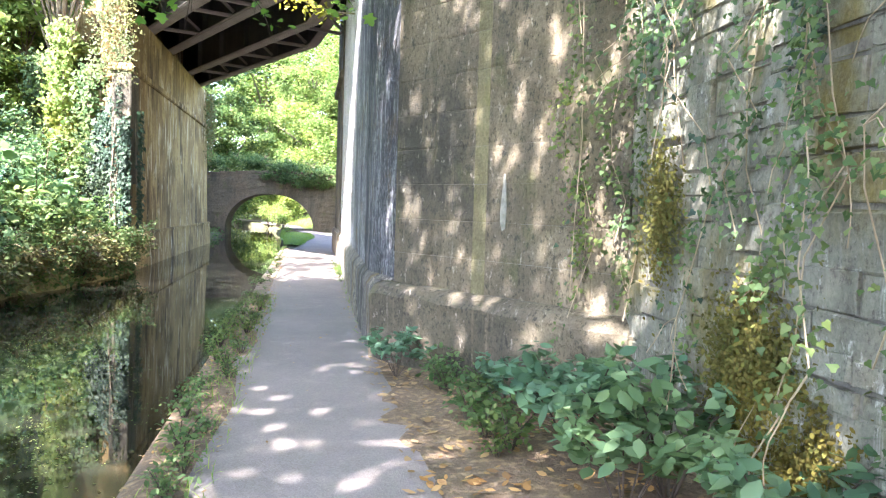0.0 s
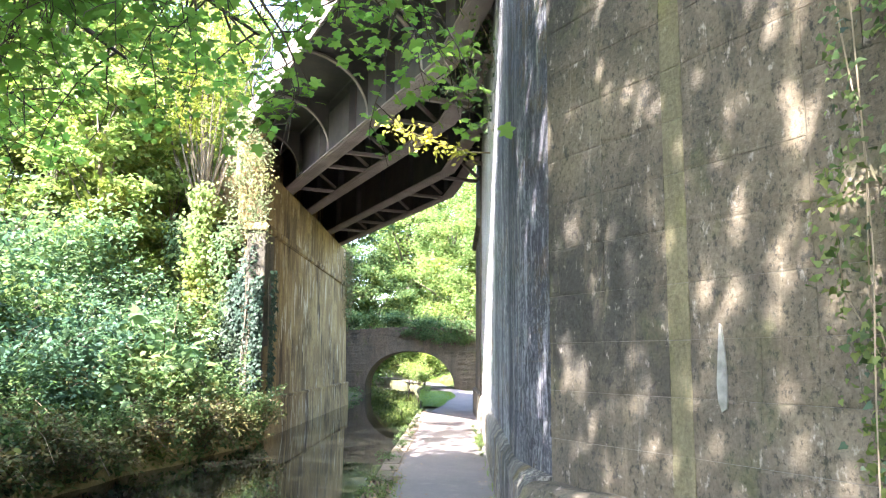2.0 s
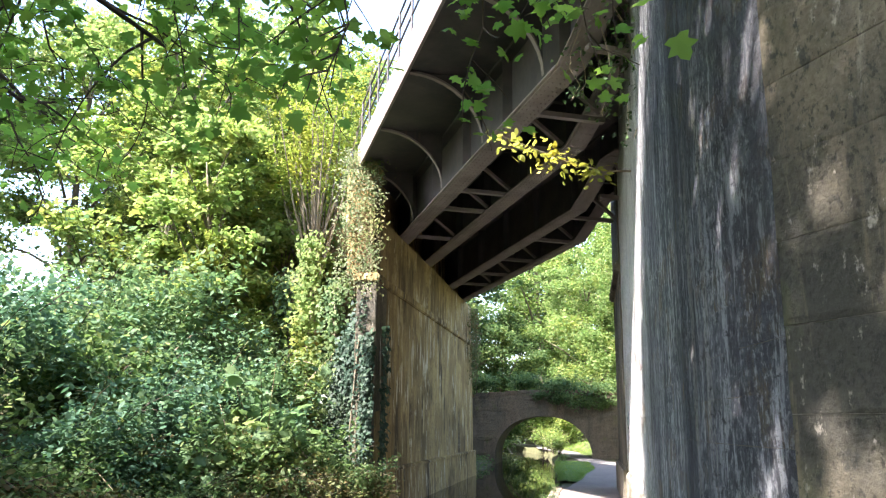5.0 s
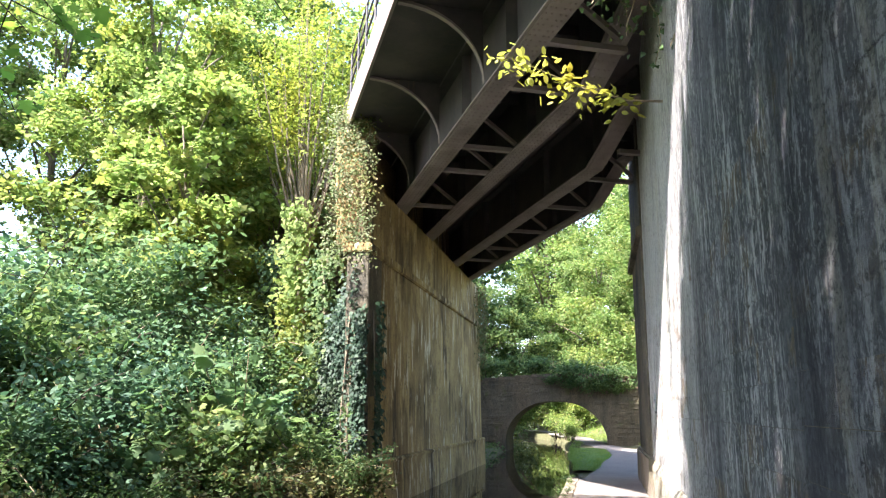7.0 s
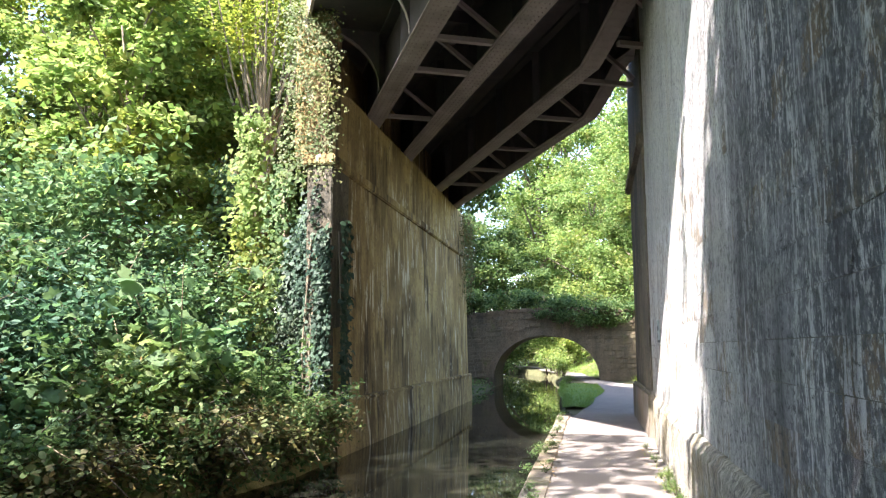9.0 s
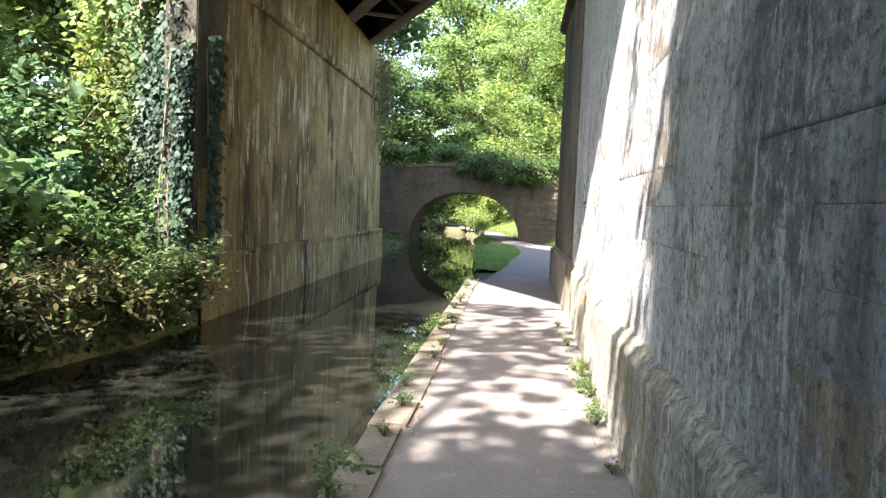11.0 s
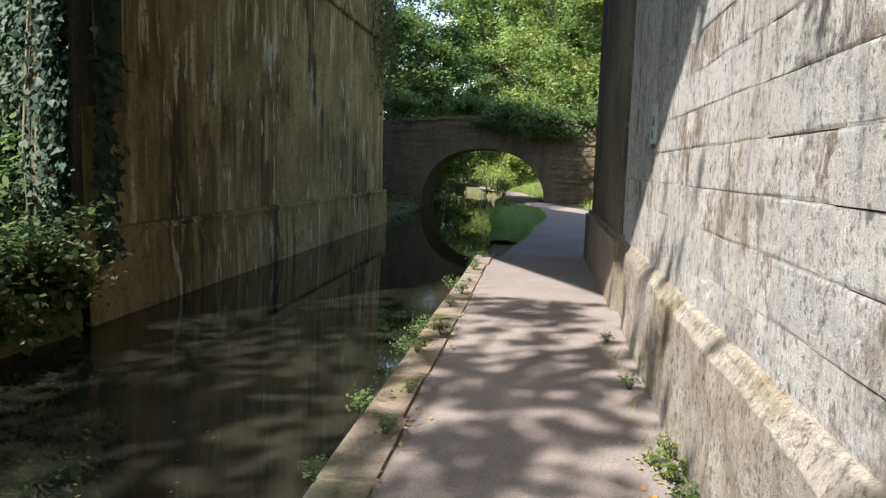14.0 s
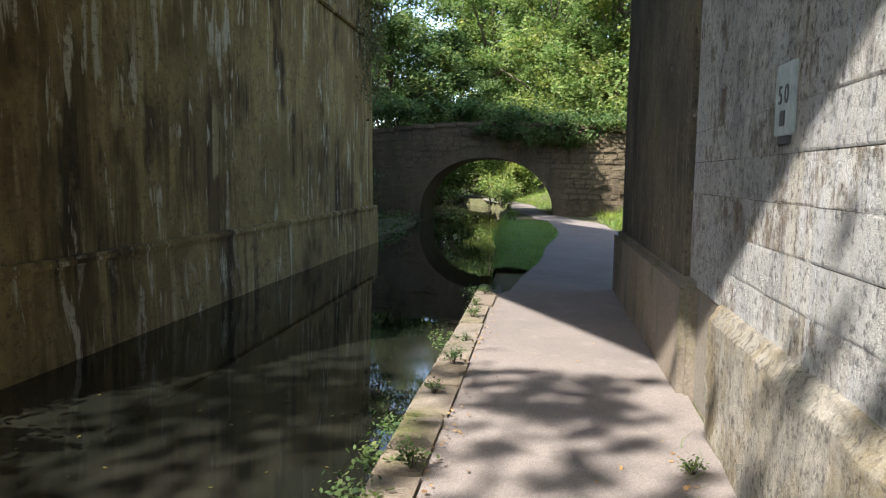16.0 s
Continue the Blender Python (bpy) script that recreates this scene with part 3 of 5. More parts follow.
def wall_pieces(parent, line, z0, z1, course, length, mat, rng, wide=0.012, batter=0.0, rough=0.02, name="block", limit=300, ragged=0.0, key=None):
    """Blocks along a line in plan (seen from its right side walking from first to last point), each one an object; those past the limit are joined."""
    meshes = [block_mesh(name, mat, rng, rough) for _ in range(7)]
    pieces = []
    for (x0, y0), (x1, y1) in zip(line, line[1:]):
        seg = Vector((x1 - x0, y1 - y0, 0))
        L = seg.length
        d = seg.normalized()
        inward = Vector((-d.y, d.x, 0))
        z = z0
        row = 0
        while z < z1 - 0.05:
            h = min(course * rng.uniform(1 - ragged, 1 + ragged), z1 - z)
            s = 0.0
            first = length * rng.uniform(0.3, 1.0)
            while s < L - 1e-4:
                w = first if s == 0 else length * rng.uniform(0.75, 1.3)
                if L - s - w < length * 0.3:
                    w = L - s
                w = min(w, L - s)
                gap = wide * rng.uniform(0.3, 1.7)
                o = Vector((x0, y0, z)) + d * (s + gap / 2) + inward * (batter * (z - z0) + rng.uniform(-0.002, 0.002) * (1 + 18 * ragged))
                m = Matrix(((d.x * (w - gap), inward.x, 0, o.x), (d.y * (w - gap), inward.y, 0, o.y), (0, 0, h - gap, z), (0, 0, 0, 1)))
                if ragged:
                    m = m @ Matrix.Translation((0.5, 0, 0.5)) @ Matrix.Rotation(radians(rng.uniform(-1.5, 1.5)), 4, "Y") @ Matrix.Diagonal((rng.uniform(0.95, 1.03), 1, rng.uniform(0.86, 1.12), 1)) @ Matrix.Translation((-0.5, 0, -0.5))
                pieces.append((z if key is None else key(o), m, rng.choice(meshes)))
                s += w
            z += h
            row += 1
    pieces.sort(key=lambda p: p[0])
    for _, m, me in pieces[:limit]:
        ob = new(name, me)
        ob.matrix_world = m
        ob.parent = parent
    rest = pieces[limit:]
    if rest:
        v, f = [], []
        for _, m, me in rest:
            k = len(v)
            v += [tuple(m @ p.co) for p in me.vertices]
            f += [tuple(i + k for i in q.vertices) for q in me.polygons]
        tagged(link_mesh("upper_" + name + "s", v, f, mat, parent), kind="stuff")


def offset_line(line, d):
    out = []
    for i, p in enumerate(line):
        a = Vector(line[max(i - 1, 0)])
        b = Vector(line[min(i + 1, len(line) - 1)])
        t = (b - a).normalized()
        out.append((p[0] - t.y * d, p[1] + t.x * d))
    return out


def backing(name, line, z0, z1, depth, mat, label, thick=0.5):
    """The core of a wall behind its blocks."""
    front = offset_line(line, depth)
    back = offset_line(line, depth + thick)
    ob = part(name, prism_bm(front + back[::-1], z0, z1), mat)
    return tagged(ob, label, "wall", kind="structure")


wr = random.Random(11)
# right-hand abutment, walked from far to near so that its face is on the canal side
LINE_C = [(1.0, 24.3), (0.955, 22.0), (0.91, 19.0), (0.86, 15.0), (0.80, 11.6), (0.78, 10.6)]
LINE_CORNER = [(0.78, 10.6), (0.765, 10.0), (0.775, 9.4), (0.83, 8.8), (0.92, 8.26)]
LINE_B = [(0.92, 8.26), (1.24, 7.70), (1.55, 7.2)]
LINE_CHAMFER = [(1.55, 7.2), (1.64, 7.04)]
LINE_A = [(1.64, 7.04), (2.06, 6.24), (2.42, 5.55)]
LINE_D = [(2.42, 5.55), (2.36, 4.6), (2.30, 3.6), (2.32, 1.0), (2.4, -6.0)]
TOP = 9.4
abut_core = backing("wall_abutment_right", LINE_C + LINE_CORNER[1:] + LINE_B[1:] + LINE_CHAMFER[1:] + LINE_A[1:], -0.3, TOP, 0.009, mortar,
                    "tall soot-streaked blockwork bridge abutment beside the towpath", 0.9)
wing_core = backing("wall_wing_right", LINE_D, -0.3, 6.2, 0.022, mortar, "old rubble sandstone retaining wall overgrown with ivy", 0.6)
# plinth
PL_C = [(0.90, 23.1), (0.83, 19.0), (0.77, 15.0), (0.70, 11.6), (0.69, 10.0), (0.68, 8.25)]
PL_B = [(0.66, 8.2), (1.45, 6.95), (2.0, 5.86), (2.22, 5.5), (2.75, 5.1)]


def plinth(name, line, z1, label, depth=0.6, slope=0.08):
    """A base course with a weathered, sloping top edge."""
    prof = [(0.0, -0.3)] + [(0.0, (z1 - 0.10) * i / 7) for i in range(8)] + [(0.03, z1 - 0.06), (0.05, z1 - 0.02), (slope + 0.06, z1 + 0.02), (depth, z1 + 0.03), (depth, -0.3)]
    fine = []
    for (x0, y0), (x1, y1) in zip(line, line[1:]):
        n = max(1, int(math.hypot(x1 - x0, y1 - y0) / 0.07))
        fine += [(x0 + (x1 - x0) * i / n, y0 + (y1 - y0) * i / n) for i in range(n)]
    fine.append(line[-1])
    rows = [offset_line(fine, d) for d, _ in prof]
    v, f = [], []
    k = len(prof)
    for i in range(len(fine)):
        for j, (d, z) in enumerate(prof):
            here = Vector((fine[i][0], fine[i][1], z))
            w = 0.016 * noise.noise(here * 3.0) + 0.007 * noise.noise(here * 6.5) if 0 < j < k - 2 else 0.012 * noise.noise(Vector((here.x * 3, here.y * 3, 7)))
            v.append((rows[j][i][0] + w, rows[j][i][1] + w * 0.3, z + w))
    for i in range(len(fine) - 1):
        for j in range(k):
            a, b = i * k + j, i * k + (j + 1) % k
            f.append((a, b, b + k, a + k))
    f.append(tuple(range(k))), f.append(tuple(range((len(fine) - 1) * k, len(fine) * k))[::-1])
    ob = link_mesh(name, v, f, plinth_stone if name.endswith("towpath") else pier_stone)
    return tagged(ob, label, "plinth", kind="structure")


plinth("plinth_towpath", PL_C, 0.83, "rough worn concrete plinth with a broken rounded top edge")
plinth("plinth_pier", PL_B, 0.80, "greenish stone plinth with a sloping weathered top", 0.8)
# far pilaster with its own plinth
pil = tagged(part("wall_pilaster_right", prism_bm([(0.96, 24.3), (0.985, 29.2), (2.2, 29.2), (2.2, 24.3)], -0.3, TOP), pier_stone), "dark shaded concrete pilaster closing the abutment", "wall", kind="structure")
bm = box_bm(0.885, 2.0, 23.95, 29.3, -0.3, 0.84, 0.05)
tagged(part("plinth_pilaster", bm, coping_stone), "stone pilaster base with a rounded top", "plinth", kind="structure")
bm = box_bm(0.86, 1.3, 24.2, 29.35, 5.6, 5.85, 0.04)
tagged(part("trim_pilaster", bm, pier_stone), "projecting stone string course", "trim", kind="structure")
tagged(part("wall_return_right", box_bm(1.4, 14, 28.9, 29.4, -0.3, 7.5), abut_stone), "plain stone return wall behind the pilaster", "wall", kind="structure")

# left-hand abutment across the water
AB_N, AB_F = 23.6, 40.4


def batter_wall(name, y0, y1, z0, z1, x_lo, x_hi, back, mat, label):
    """A wall whose face leans from x_lo at its foot to x_hi at its head."""
    v, f = [], []
    ny, nz = 60, 24
    for j in range(nz + 1):
        for i in range(ny + 1):
            y, z = y0 + (y1 - y0) * i / ny, z0 + (z1 - z0) * j / nz
            v.append((x_lo + (x_hi - x_lo) * j / nz + 0.012 * noise.noise(Vector((y * 1.5, z * 1.5, 0))), y, z))
    w = ny + 1
    for j in range(nz):
        for i in range(ny):
            k = j * w + i
            f.append((k, k + 1, k + w + 1, k + w))
    b = len(v)
    yb = y0 + 2.1 * (x_lo - back)
    v += [(back, yb, z0), (back, y1, z0), (back, y1, z1), (back, yb, z1)]
    f.append((b, b + 3, b + 2, b + 1))
    f.append([0, *[j * w for j in range(1, nz + 1)], b + 3, b][::1])
    f.append([ny, b + 1, b + 2, *[j * w + ny for j in range(nz, 0, -1)]])
    f.append([b, b + 1, *range(ny, -1, -1)])
    f.append([*range(nz * w, nz * w + ny + 1), b + 2, b + 3])
    return tagged(link_mesh(name, v, f, mat), label, "wall", kind="structure")


batter_wall("wall_abutment_left", AB_N, AB_F, 0.5, 5.3, -5.06, -5.14, -8.5, abut_stone, "brown water-stained concrete abutment with pale lime streaks")
batter_wall("plinth_left", AB_N - 0.15, AB_F + 0.1, -1.4, 0.55, -4.87, -4.95, -8.8, abut_stone, "stained stone footing rising out of the canal")
tagged(part("ledge_left", box_bm(-5.6, -4.91, AB_N - 0.1, AB_F + 0.05, 0.552, 0.66, 0.03), abut_stone), "worn rounded ledge on the abutment footing", "ledge", kind="structure")
tagged(part("string_course_left", box_bm(-5.5, -5.05, AB_N - 0.12, AB_F + 0.1, 5.304, 5.52, 0.03), abut_stone), "projecting string course under the bridge bearing", "trim", kind="structure")
batter_wall("wall_bearing_left", AB_N + 0.1, AB_F, 5.524, 7.15, -5.18, -5.2, -8.5, abut_stone, "upper concrete bearing wall carrying the girders")
tagged(part("wall_ballast_left", box_bm(-9.0, -6.9, AB_N + 5.6, AB_F, 7.154, 9.0), abut_stone), "concrete wall behind the girder ends", "wall", kind="structure")
tagged(part("wall_end_left", box_bm(-5.62, -5.09, AB_N - 0.16, AB_N + 0.9, -0.8, 5.3, 0.02), pier_stone), "grey weathered stone end of the abutment above the ivy", "wall", kind="structure")
tagged(part("trim_end_left", box_bm(-5.72, -5.03, AB_N - 0.24, AB_N + 0.7, 5.31, 5.53, 0.03), abut_stone), "projecting stone ledge at the abutment corner", "trim", kind="structure")
tagged(part("pillar_left", box_bm(-5.95, -5.25, AB_N - 0.05, AB_N + 0.8, 5.524, 8.6, 0.03), abut_stone), "pale stone parapet pillar covered in dead creeper", "pillar", kind="structure")


# mossy foot of the bank on the far side of the water
v, f = [], []
rows_y = list(np.arange(-8, 23.5, 0.25))
for y in rows_y:
    for j, (dx, z) in enumerate(((0.10, -1.0), (0.02, WATER - 0.05), (-0.02, -0.28), (-0.10, -0.10), (-0.32, -0.02), (-0.7, 0.02))):
        w = 0.09 * noise.noise(Vector((y * 0.8, z * 2, 5))) + 0.04 * noise.noise(Vector((y * 3.1, z * 5, 6)))
        v.append((canal_edges(y)[0] + 0.04 + dx + w, y, z + w * 0.5))
for i in range(len(rows_y) - 1):
    for j in range(5):
        k = i * 6 + j
        f.append((k, k + 1, k + 7, k + 6))
tagged(link_mesh("bank_foot", v, f, make_soil("mossy_bank", (0.19, 0.165, 0.06), (0.12, 0.12, 0.04), (0.26, 0.21, 0.09), 1.5), None, True), "mossy yellow-brown foot of the bank at the water", "bank", kind="structure")

# ---- the steel bridge ----
D = Vector((0.43, -0.903, 0)).normalized()
N = Vector((-D.y, D.x, 0))
ORIGIN = Vector((-5.23, 26.48, 0))


def on_deck(s, n, z):
    return ORIGIN + D * s + N * n + Vector((0, 0, z))


def start_s(n):
    """Where a line at offset n leaves the left-hand abutment."""
    return -(N.x * n) / D.x - 0.9


def end_s(n):
    return (6.3 - N.x * n) / D.x


bridge = tagged(new("railway_bridge"), "black riveted steel girder railway bridge on a skew", "bridge")
SOFFIT, DECK = 7.15, 8.55


def profile(n):
    """Stations along a girder with the height of its bottom."""
    a, b = start_s(n), end_s(n)
    kink = (5.23 - N.x * n) / D.x
    st = [a + (kink - a) * i / 10 for i in range(11)]
    out = [(s, SOFFIT) for s in st]
    for i in range(1, 7):
        k = i / 6
        out.append((kink + (b - kink) * k, SOFFIT + 0.75 * min(1, k * 1.5) ** 1.1))
    return out


def sweep(name, rows, n0, n1, zlo, zhi, mat, parent, label=""):
    bm = bmesh.new()
    rings = []
    for s, z in rows:
        rings.append([bm.verts.new(on_deck(s, a, b)) for a, b in ((n0, zlo(z)), (n1, zlo(z)), (n1, zhi(z)), (n0, zhi(z)))])
    for u, v in zip(rings, rings[1:]):
        for k in range(4):
            bm.faces.new((u[k], u[(k + 1) % 4], v[(k + 1) % 4], v[k]))
    bm.faces.new(rings[0]), bm.faces.new(rings[-1])
    bmesh.ops.recalc_face_normals(bm, faces=bm.faces[:])
    return part(name, bm, mat, parent, label)


def rivets(rows, n_list, parent):
    bm = bmesh.new()
    length = rows[-1][0] - rows[0][0]
    count = int(length / 0.16)
    for i in range(count):
        s = rows[0][0] + length * (i + 0.5) / count
        z = next(u[1] + (v[1] - u[1]) * (s - u[0]) / (v[0] - u[0]) for u, v in zip(rows, rows[1:]) if s <= v[0])
        for n in n_list:
            c = on_deck(s, n, z)
            top = bm.verts.new(c - Vector((0, 0, 0.022)))
            ring = [bm.verts.new(c + Vector((0.026 * math.cos(a), 0.026 * math.sin(a), 0.002))) for a in (0, 1.05, 2.1, 3.14, 4.19, 5.24)]
            for k in range(6):
                bm.faces.new((ring[k], ring[(k + 1) % 6], top))
    tagged(part("rivets", bm, flange_steel, parent), kind="stuff")


GIRDERS = [(-0.1, 0.37), (1.44, 1.88), (3.45, 3.87), (4.93, 5.28)]
for lo, hi in GIRDERS:
    rows = profile((lo + hi) / 2)
    mid = (lo + hi) / 2
    web = sweep("girder", rows, mid - 0.02, mid + 0.02, lambda z: z + 0.03, lambda z: DECK, steel, bridge)
    sweep("flange", rows, lo, hi, lambda z: z, lambda z: z + 0.035, flange_steel, web, "weathered brown bottom flange")
    sweep("cover_plate", rows[1:-1], lo + 0.05, hi - 0.05, lambda z: z - 0.022, lambda z: z - 0.002, flange_steel, web)
    sweep("top_flange", rows, lo, hi, lambda z: DECK - 0.07, lambda z: DECK - 0.003, steel, web)
    rivets([(s, z - 0.023) for s, z in rows[1:-1]], (lo + 0.09, lo + 0.17, hi - 0.17, hi - 0.09), web)
    for i, (s, z) in enumerate(rows):
        if i % 2 == 0:
            for side in (-1, 1):
                b = bmesh.new()
                q = [on_deck(s - 0.05, mid + side * 0.022, z + 0.05), on_deck(s + 0.05, mid + side * 0.022, z + 0.05), on_deck(s, mid + side * (hi - lo) * 0.42, z + 0.05)]
                t = [Vector((p.x, p.y, DECK - 0.08)) for p in q]
                lo_v, hi_v = [b.verts.new(p) for p in q], [b.verts.new(p) for p in t]
                for k in range(3):
                    b.faces.new((lo_v[k], lo_v[(k + 1) % 3], hi_v[(k + 1) % 3], hi_v[k]))
                part("stiffener", b, steel, web)


def bar(a, b, width, thick, mat, parent, name):
    a, b = Vector(a), Vector(b)
    d = b - a
    bm = box_bm(0, d.length, -width / 2, width / 2, -thick / 2, thick / 2)
    x = d.normalized()
    y = Vector((0, 0, 1)).cross(x).normalized()
    z = x.cross(y)
    bm.transform(Matrix(((x.x, y.x, z.x, a.x), (x.y, y.y, z.y, a.y), (x.z, y.z, z.z, a.z), (0, 0, 0, 1))))
    return part(name, bm, mat, parent)


# cross braces inside each pair, square to the girders
for (l0, l1), (r0, r1), steps in ((GIRDERS[0], GIRDERS[1], (0.2, 3.4, 5.05, 8.2, 9.9, 12.4)), (GIRDERS[2], GIRDERS[3], (-6.8, -4.6, -2.0, 0.96, 3.6, 5.6))):
    for s in steps:
        bar(on_deck(s, l0 + 0.25, SOFFIT + 0.06), on_deck(s, r1 - 0.22, SOFFIT + 0.06), 0.13, 0.09, flange_steel, bridge, "cross_brace")
        bar(on_deck(s + 0.12, l1 - 0.1, DECK - 0.3), on_deck(s + 0.12, r0 + 0.1, SOFFIT + 0.16), 0.10, 0.07, flange_steel, bridge, "diagonal_brace")
        bar(on_deck(s, l0 + 0.25, DECK - 0.16), on_deck(s, r1 - 0.22, DECK - 0.16), 0.13, 0.25, steel, bridge, "cross_beam")
tagged(part("wall_girder_end", box_bm(-6.3, -5.6, AB_N + 0.82, AB_F, 7.154, 8.52), abut_stone), "dark concrete wall behind the girder ends", "wall", kind="structure")
# deck plates, overhang and curved brackets
OVER = -1.65
deck = bmesh.new()
q = [(start_s(OVER) - 0.42, OVER), (end_s(OVER), OVER), (end_s(5.6), 5.6), (start_s(5.6), 5.6)]
lo_v = [deck.verts.new(on_deck(s, n, DECK)) for s, n in q]
hi_v = [deck.verts.new(on_deck(s, n, DECK + 0.35)) for s, n in q]
for k in range(4):
    deck.faces.new((lo_v[k], lo_v[(k + 1) % 4], hi_v[(k + 1) % 4], hi_v[k]))
deck.faces.new(lo_v), deck.faces.new(hi_v)
bmesh.ops.recalc_face_normals(deck, faces=deck.faces[:])
part("deck", deck, steel, bridge)
span = end_s(OVER) - start_s(OVER)
sweep("fascia", [(start_s(OVER) - 0.42, 0), (end_s(OVER), 0)], OVER - 0.06, OVER, lambda z: DECK - 0.12, lambda z: DECK + 0.55, flange_steel, bridge, "weathered grey edge beam")
sweep("far_fascia", [(start_s(5.6), 0), (end_s(5.6), 0)], 5.6, 5.66, lambda z: DECK - 0.3, lambda z: DECK + 0.9, steel, bridge)
count = 5
for i in range(count):
    s = 1.94 + i * 3.13
    pts = []
    for k in range(11):
        a = k / 10 * math.pi / 2
        pts.append(on_deck(s, OVER + 0.05 + (-OVER - 0.16) * math.sin(a), DECK - 0.06 - (DECK - SOFFIT - 0.12) * (1 - math.cos(a))))
    b = bmesh.new()
    rim = [(p + D * -0.05, p + D * 0.05) for p in pts]
    rv = [[b.verts.new(u), b.verts.new(v), b.verts.new(v + Vector((0, 0, 0.05))), b.verts.new(u + Vector((0, 0, 0.05)))] for u, v in rim]
    for u, v in zip(rv, rv[1:]):
        for k in range(4):
            b.faces.new((u[k], u[(k + 1) % 4], v[(k + 1) % 4], v[k]))
    bmesh.ops.recalc_face_normals(b, faces=b.faces[:])
    bracket = part("bracket", b, flange_steel, bridge, "curved edge angle of the footway bracket")
    b = bmesh.new()
    lowv = [b.verts.new(p + Vector((0, 0, 0.03))) for p in pts]
    upv = [b.verts.new(Vector((p.x, p.y, DECK))) for p in pts]
    for k in range(10):
        b.faces.new((lowv[k], lowv[k + 1], upv[k + 1], upv[k]))
    part("bracket_plate", b, steel, bracket)
# parapet railing on the near edge
rail = tagged(new("bridge_railing"), "thin dark steel railing along the bridge edge", "railing")
a, e = start_s(OVER), end_s(OVER) - 1
for h in (0.95, 1.3, 1.65):
    part("rail", tube_bm([on_deck(a, OVER - 0.03, DECK + h), on_deck(e, OVER - 0.03, DECK + h)], 0.022, 6), steel, rail)
for i in range(13):
    s = a + (e - a) * i / 12
    part("post", tube_bm([on_deck(s, OVER - 0.03, DECK + 0.5), on_deck(s, OVER - 0.03, DECK + 1.68)], 0.03, 6), steel, rail)

# ---- stone arch bridge ----
AX, AR, AZ = -2.45, 2.75, 0.0
RISE = 2.3


def arch_z(x):
    k = (x - AX) / AR
    return AZ + RISE * math.sqrt(max(0.0, 1 - abs(k) ** 2.2))


def top_z(x):
    return 3.62 - 0.012 * (x + 2) ** 2


ax = [-14 + 0.5 * i for i in range(19)] + [AX - AR * math.cos(math.pi * i / 32) for i in range(33)] + [0.8 + 0.5 * i for i in range(24)]
ax = sorted(set(round(v, 4) for v in ax))
v, f = [], []
for x in ax:
    lo = arch_z(x) if abs(x - AX) < AR else -1.2
    v += [(x, ARCH_Y, lo), (x, ARCH_Y, top_z(x)), (x, ARCH_Y + 4.0, top_z(x)), (x, ARCH_Y + 4.0, lo)]
for i in range(len(ax) - 1):
    k = i * 4
    for j in range(4):
        f.append((k + j, k + 4 + j, k + 4 + (j + 1) % 4, k + (j + 1) % 4))
arch_ob = tagged(link_mesh("wall_arch_bridge", v, f, arch_stone), "old brown stone arch bridge spanning canal and towpath", "bridge", kind="structure")
bm = bmesh.new()
bm.from_mesh(arch_ob.data)
bmesh.ops.recalc_face_normals(bm, faces=bm.faces[:])
bm.to_mesh(arch_ob.data)


# ---- blocks of the walls ----
near = lambda o: (o - Vector((0.5, 13, 1.4))).length
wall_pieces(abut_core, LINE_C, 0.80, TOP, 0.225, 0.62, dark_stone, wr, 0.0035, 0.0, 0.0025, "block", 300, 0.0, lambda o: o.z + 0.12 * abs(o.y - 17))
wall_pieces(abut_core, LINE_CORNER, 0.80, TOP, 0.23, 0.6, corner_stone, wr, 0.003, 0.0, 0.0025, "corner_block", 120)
wall_pieces(abut_core, LINE_B, 0.78, TOP, 0.36, 1.0, pier_stone, wr, 0.003, 0.0, 0.0035, "ashlar", 300)
wall_pieces(abut_core, LINE_CHAMFER, 0.78, TOP, 0.36, 0.5, quoin_stone, wr, 0.004, 0.0, 0.003, "quoin", 300)
wall_pieces(abut_core, LINE_A, 0.78, TOP, 0.36, 0.9, pier_stone, wr, 0.003, 0.0, 0.0035, "ashlar", 300)
wall_pieces(wing_core, LINE_D, -0.1, 6.2, 0.20, 0.44, rubble_stone, wr, 0.010, 0.0, 0.014, "rubble_stone", 300, 0.42, lambda o: abs(o.y - 4) + 0.5 * o.z)
# coping stones on the canal edge
cop = tagged(part("coping_bed", box_bm(EDGE + 0.02, COPE - 0.02, 13.5, 29.2, -1.4, -0.02), mortar), "stone edge wall of the towpath", "coping", kind="structure")
y = 13.5
while y < 29.1:
    L = min(wr.uniform(0.75, 1.25), 29.2 - y)
    bm = box_bm(EDGE - 0.03 + wr.uniform(-0.01, 0.01), COPE + wr.uniform(-0.02, 0.02), y + 0.008, y + L - 0.008, -0.30, 0.028 + wr.uniform(-0.008, 0.006), 0.022)
    part("coping_stone", bm, coping_stone, cop)
    y += L
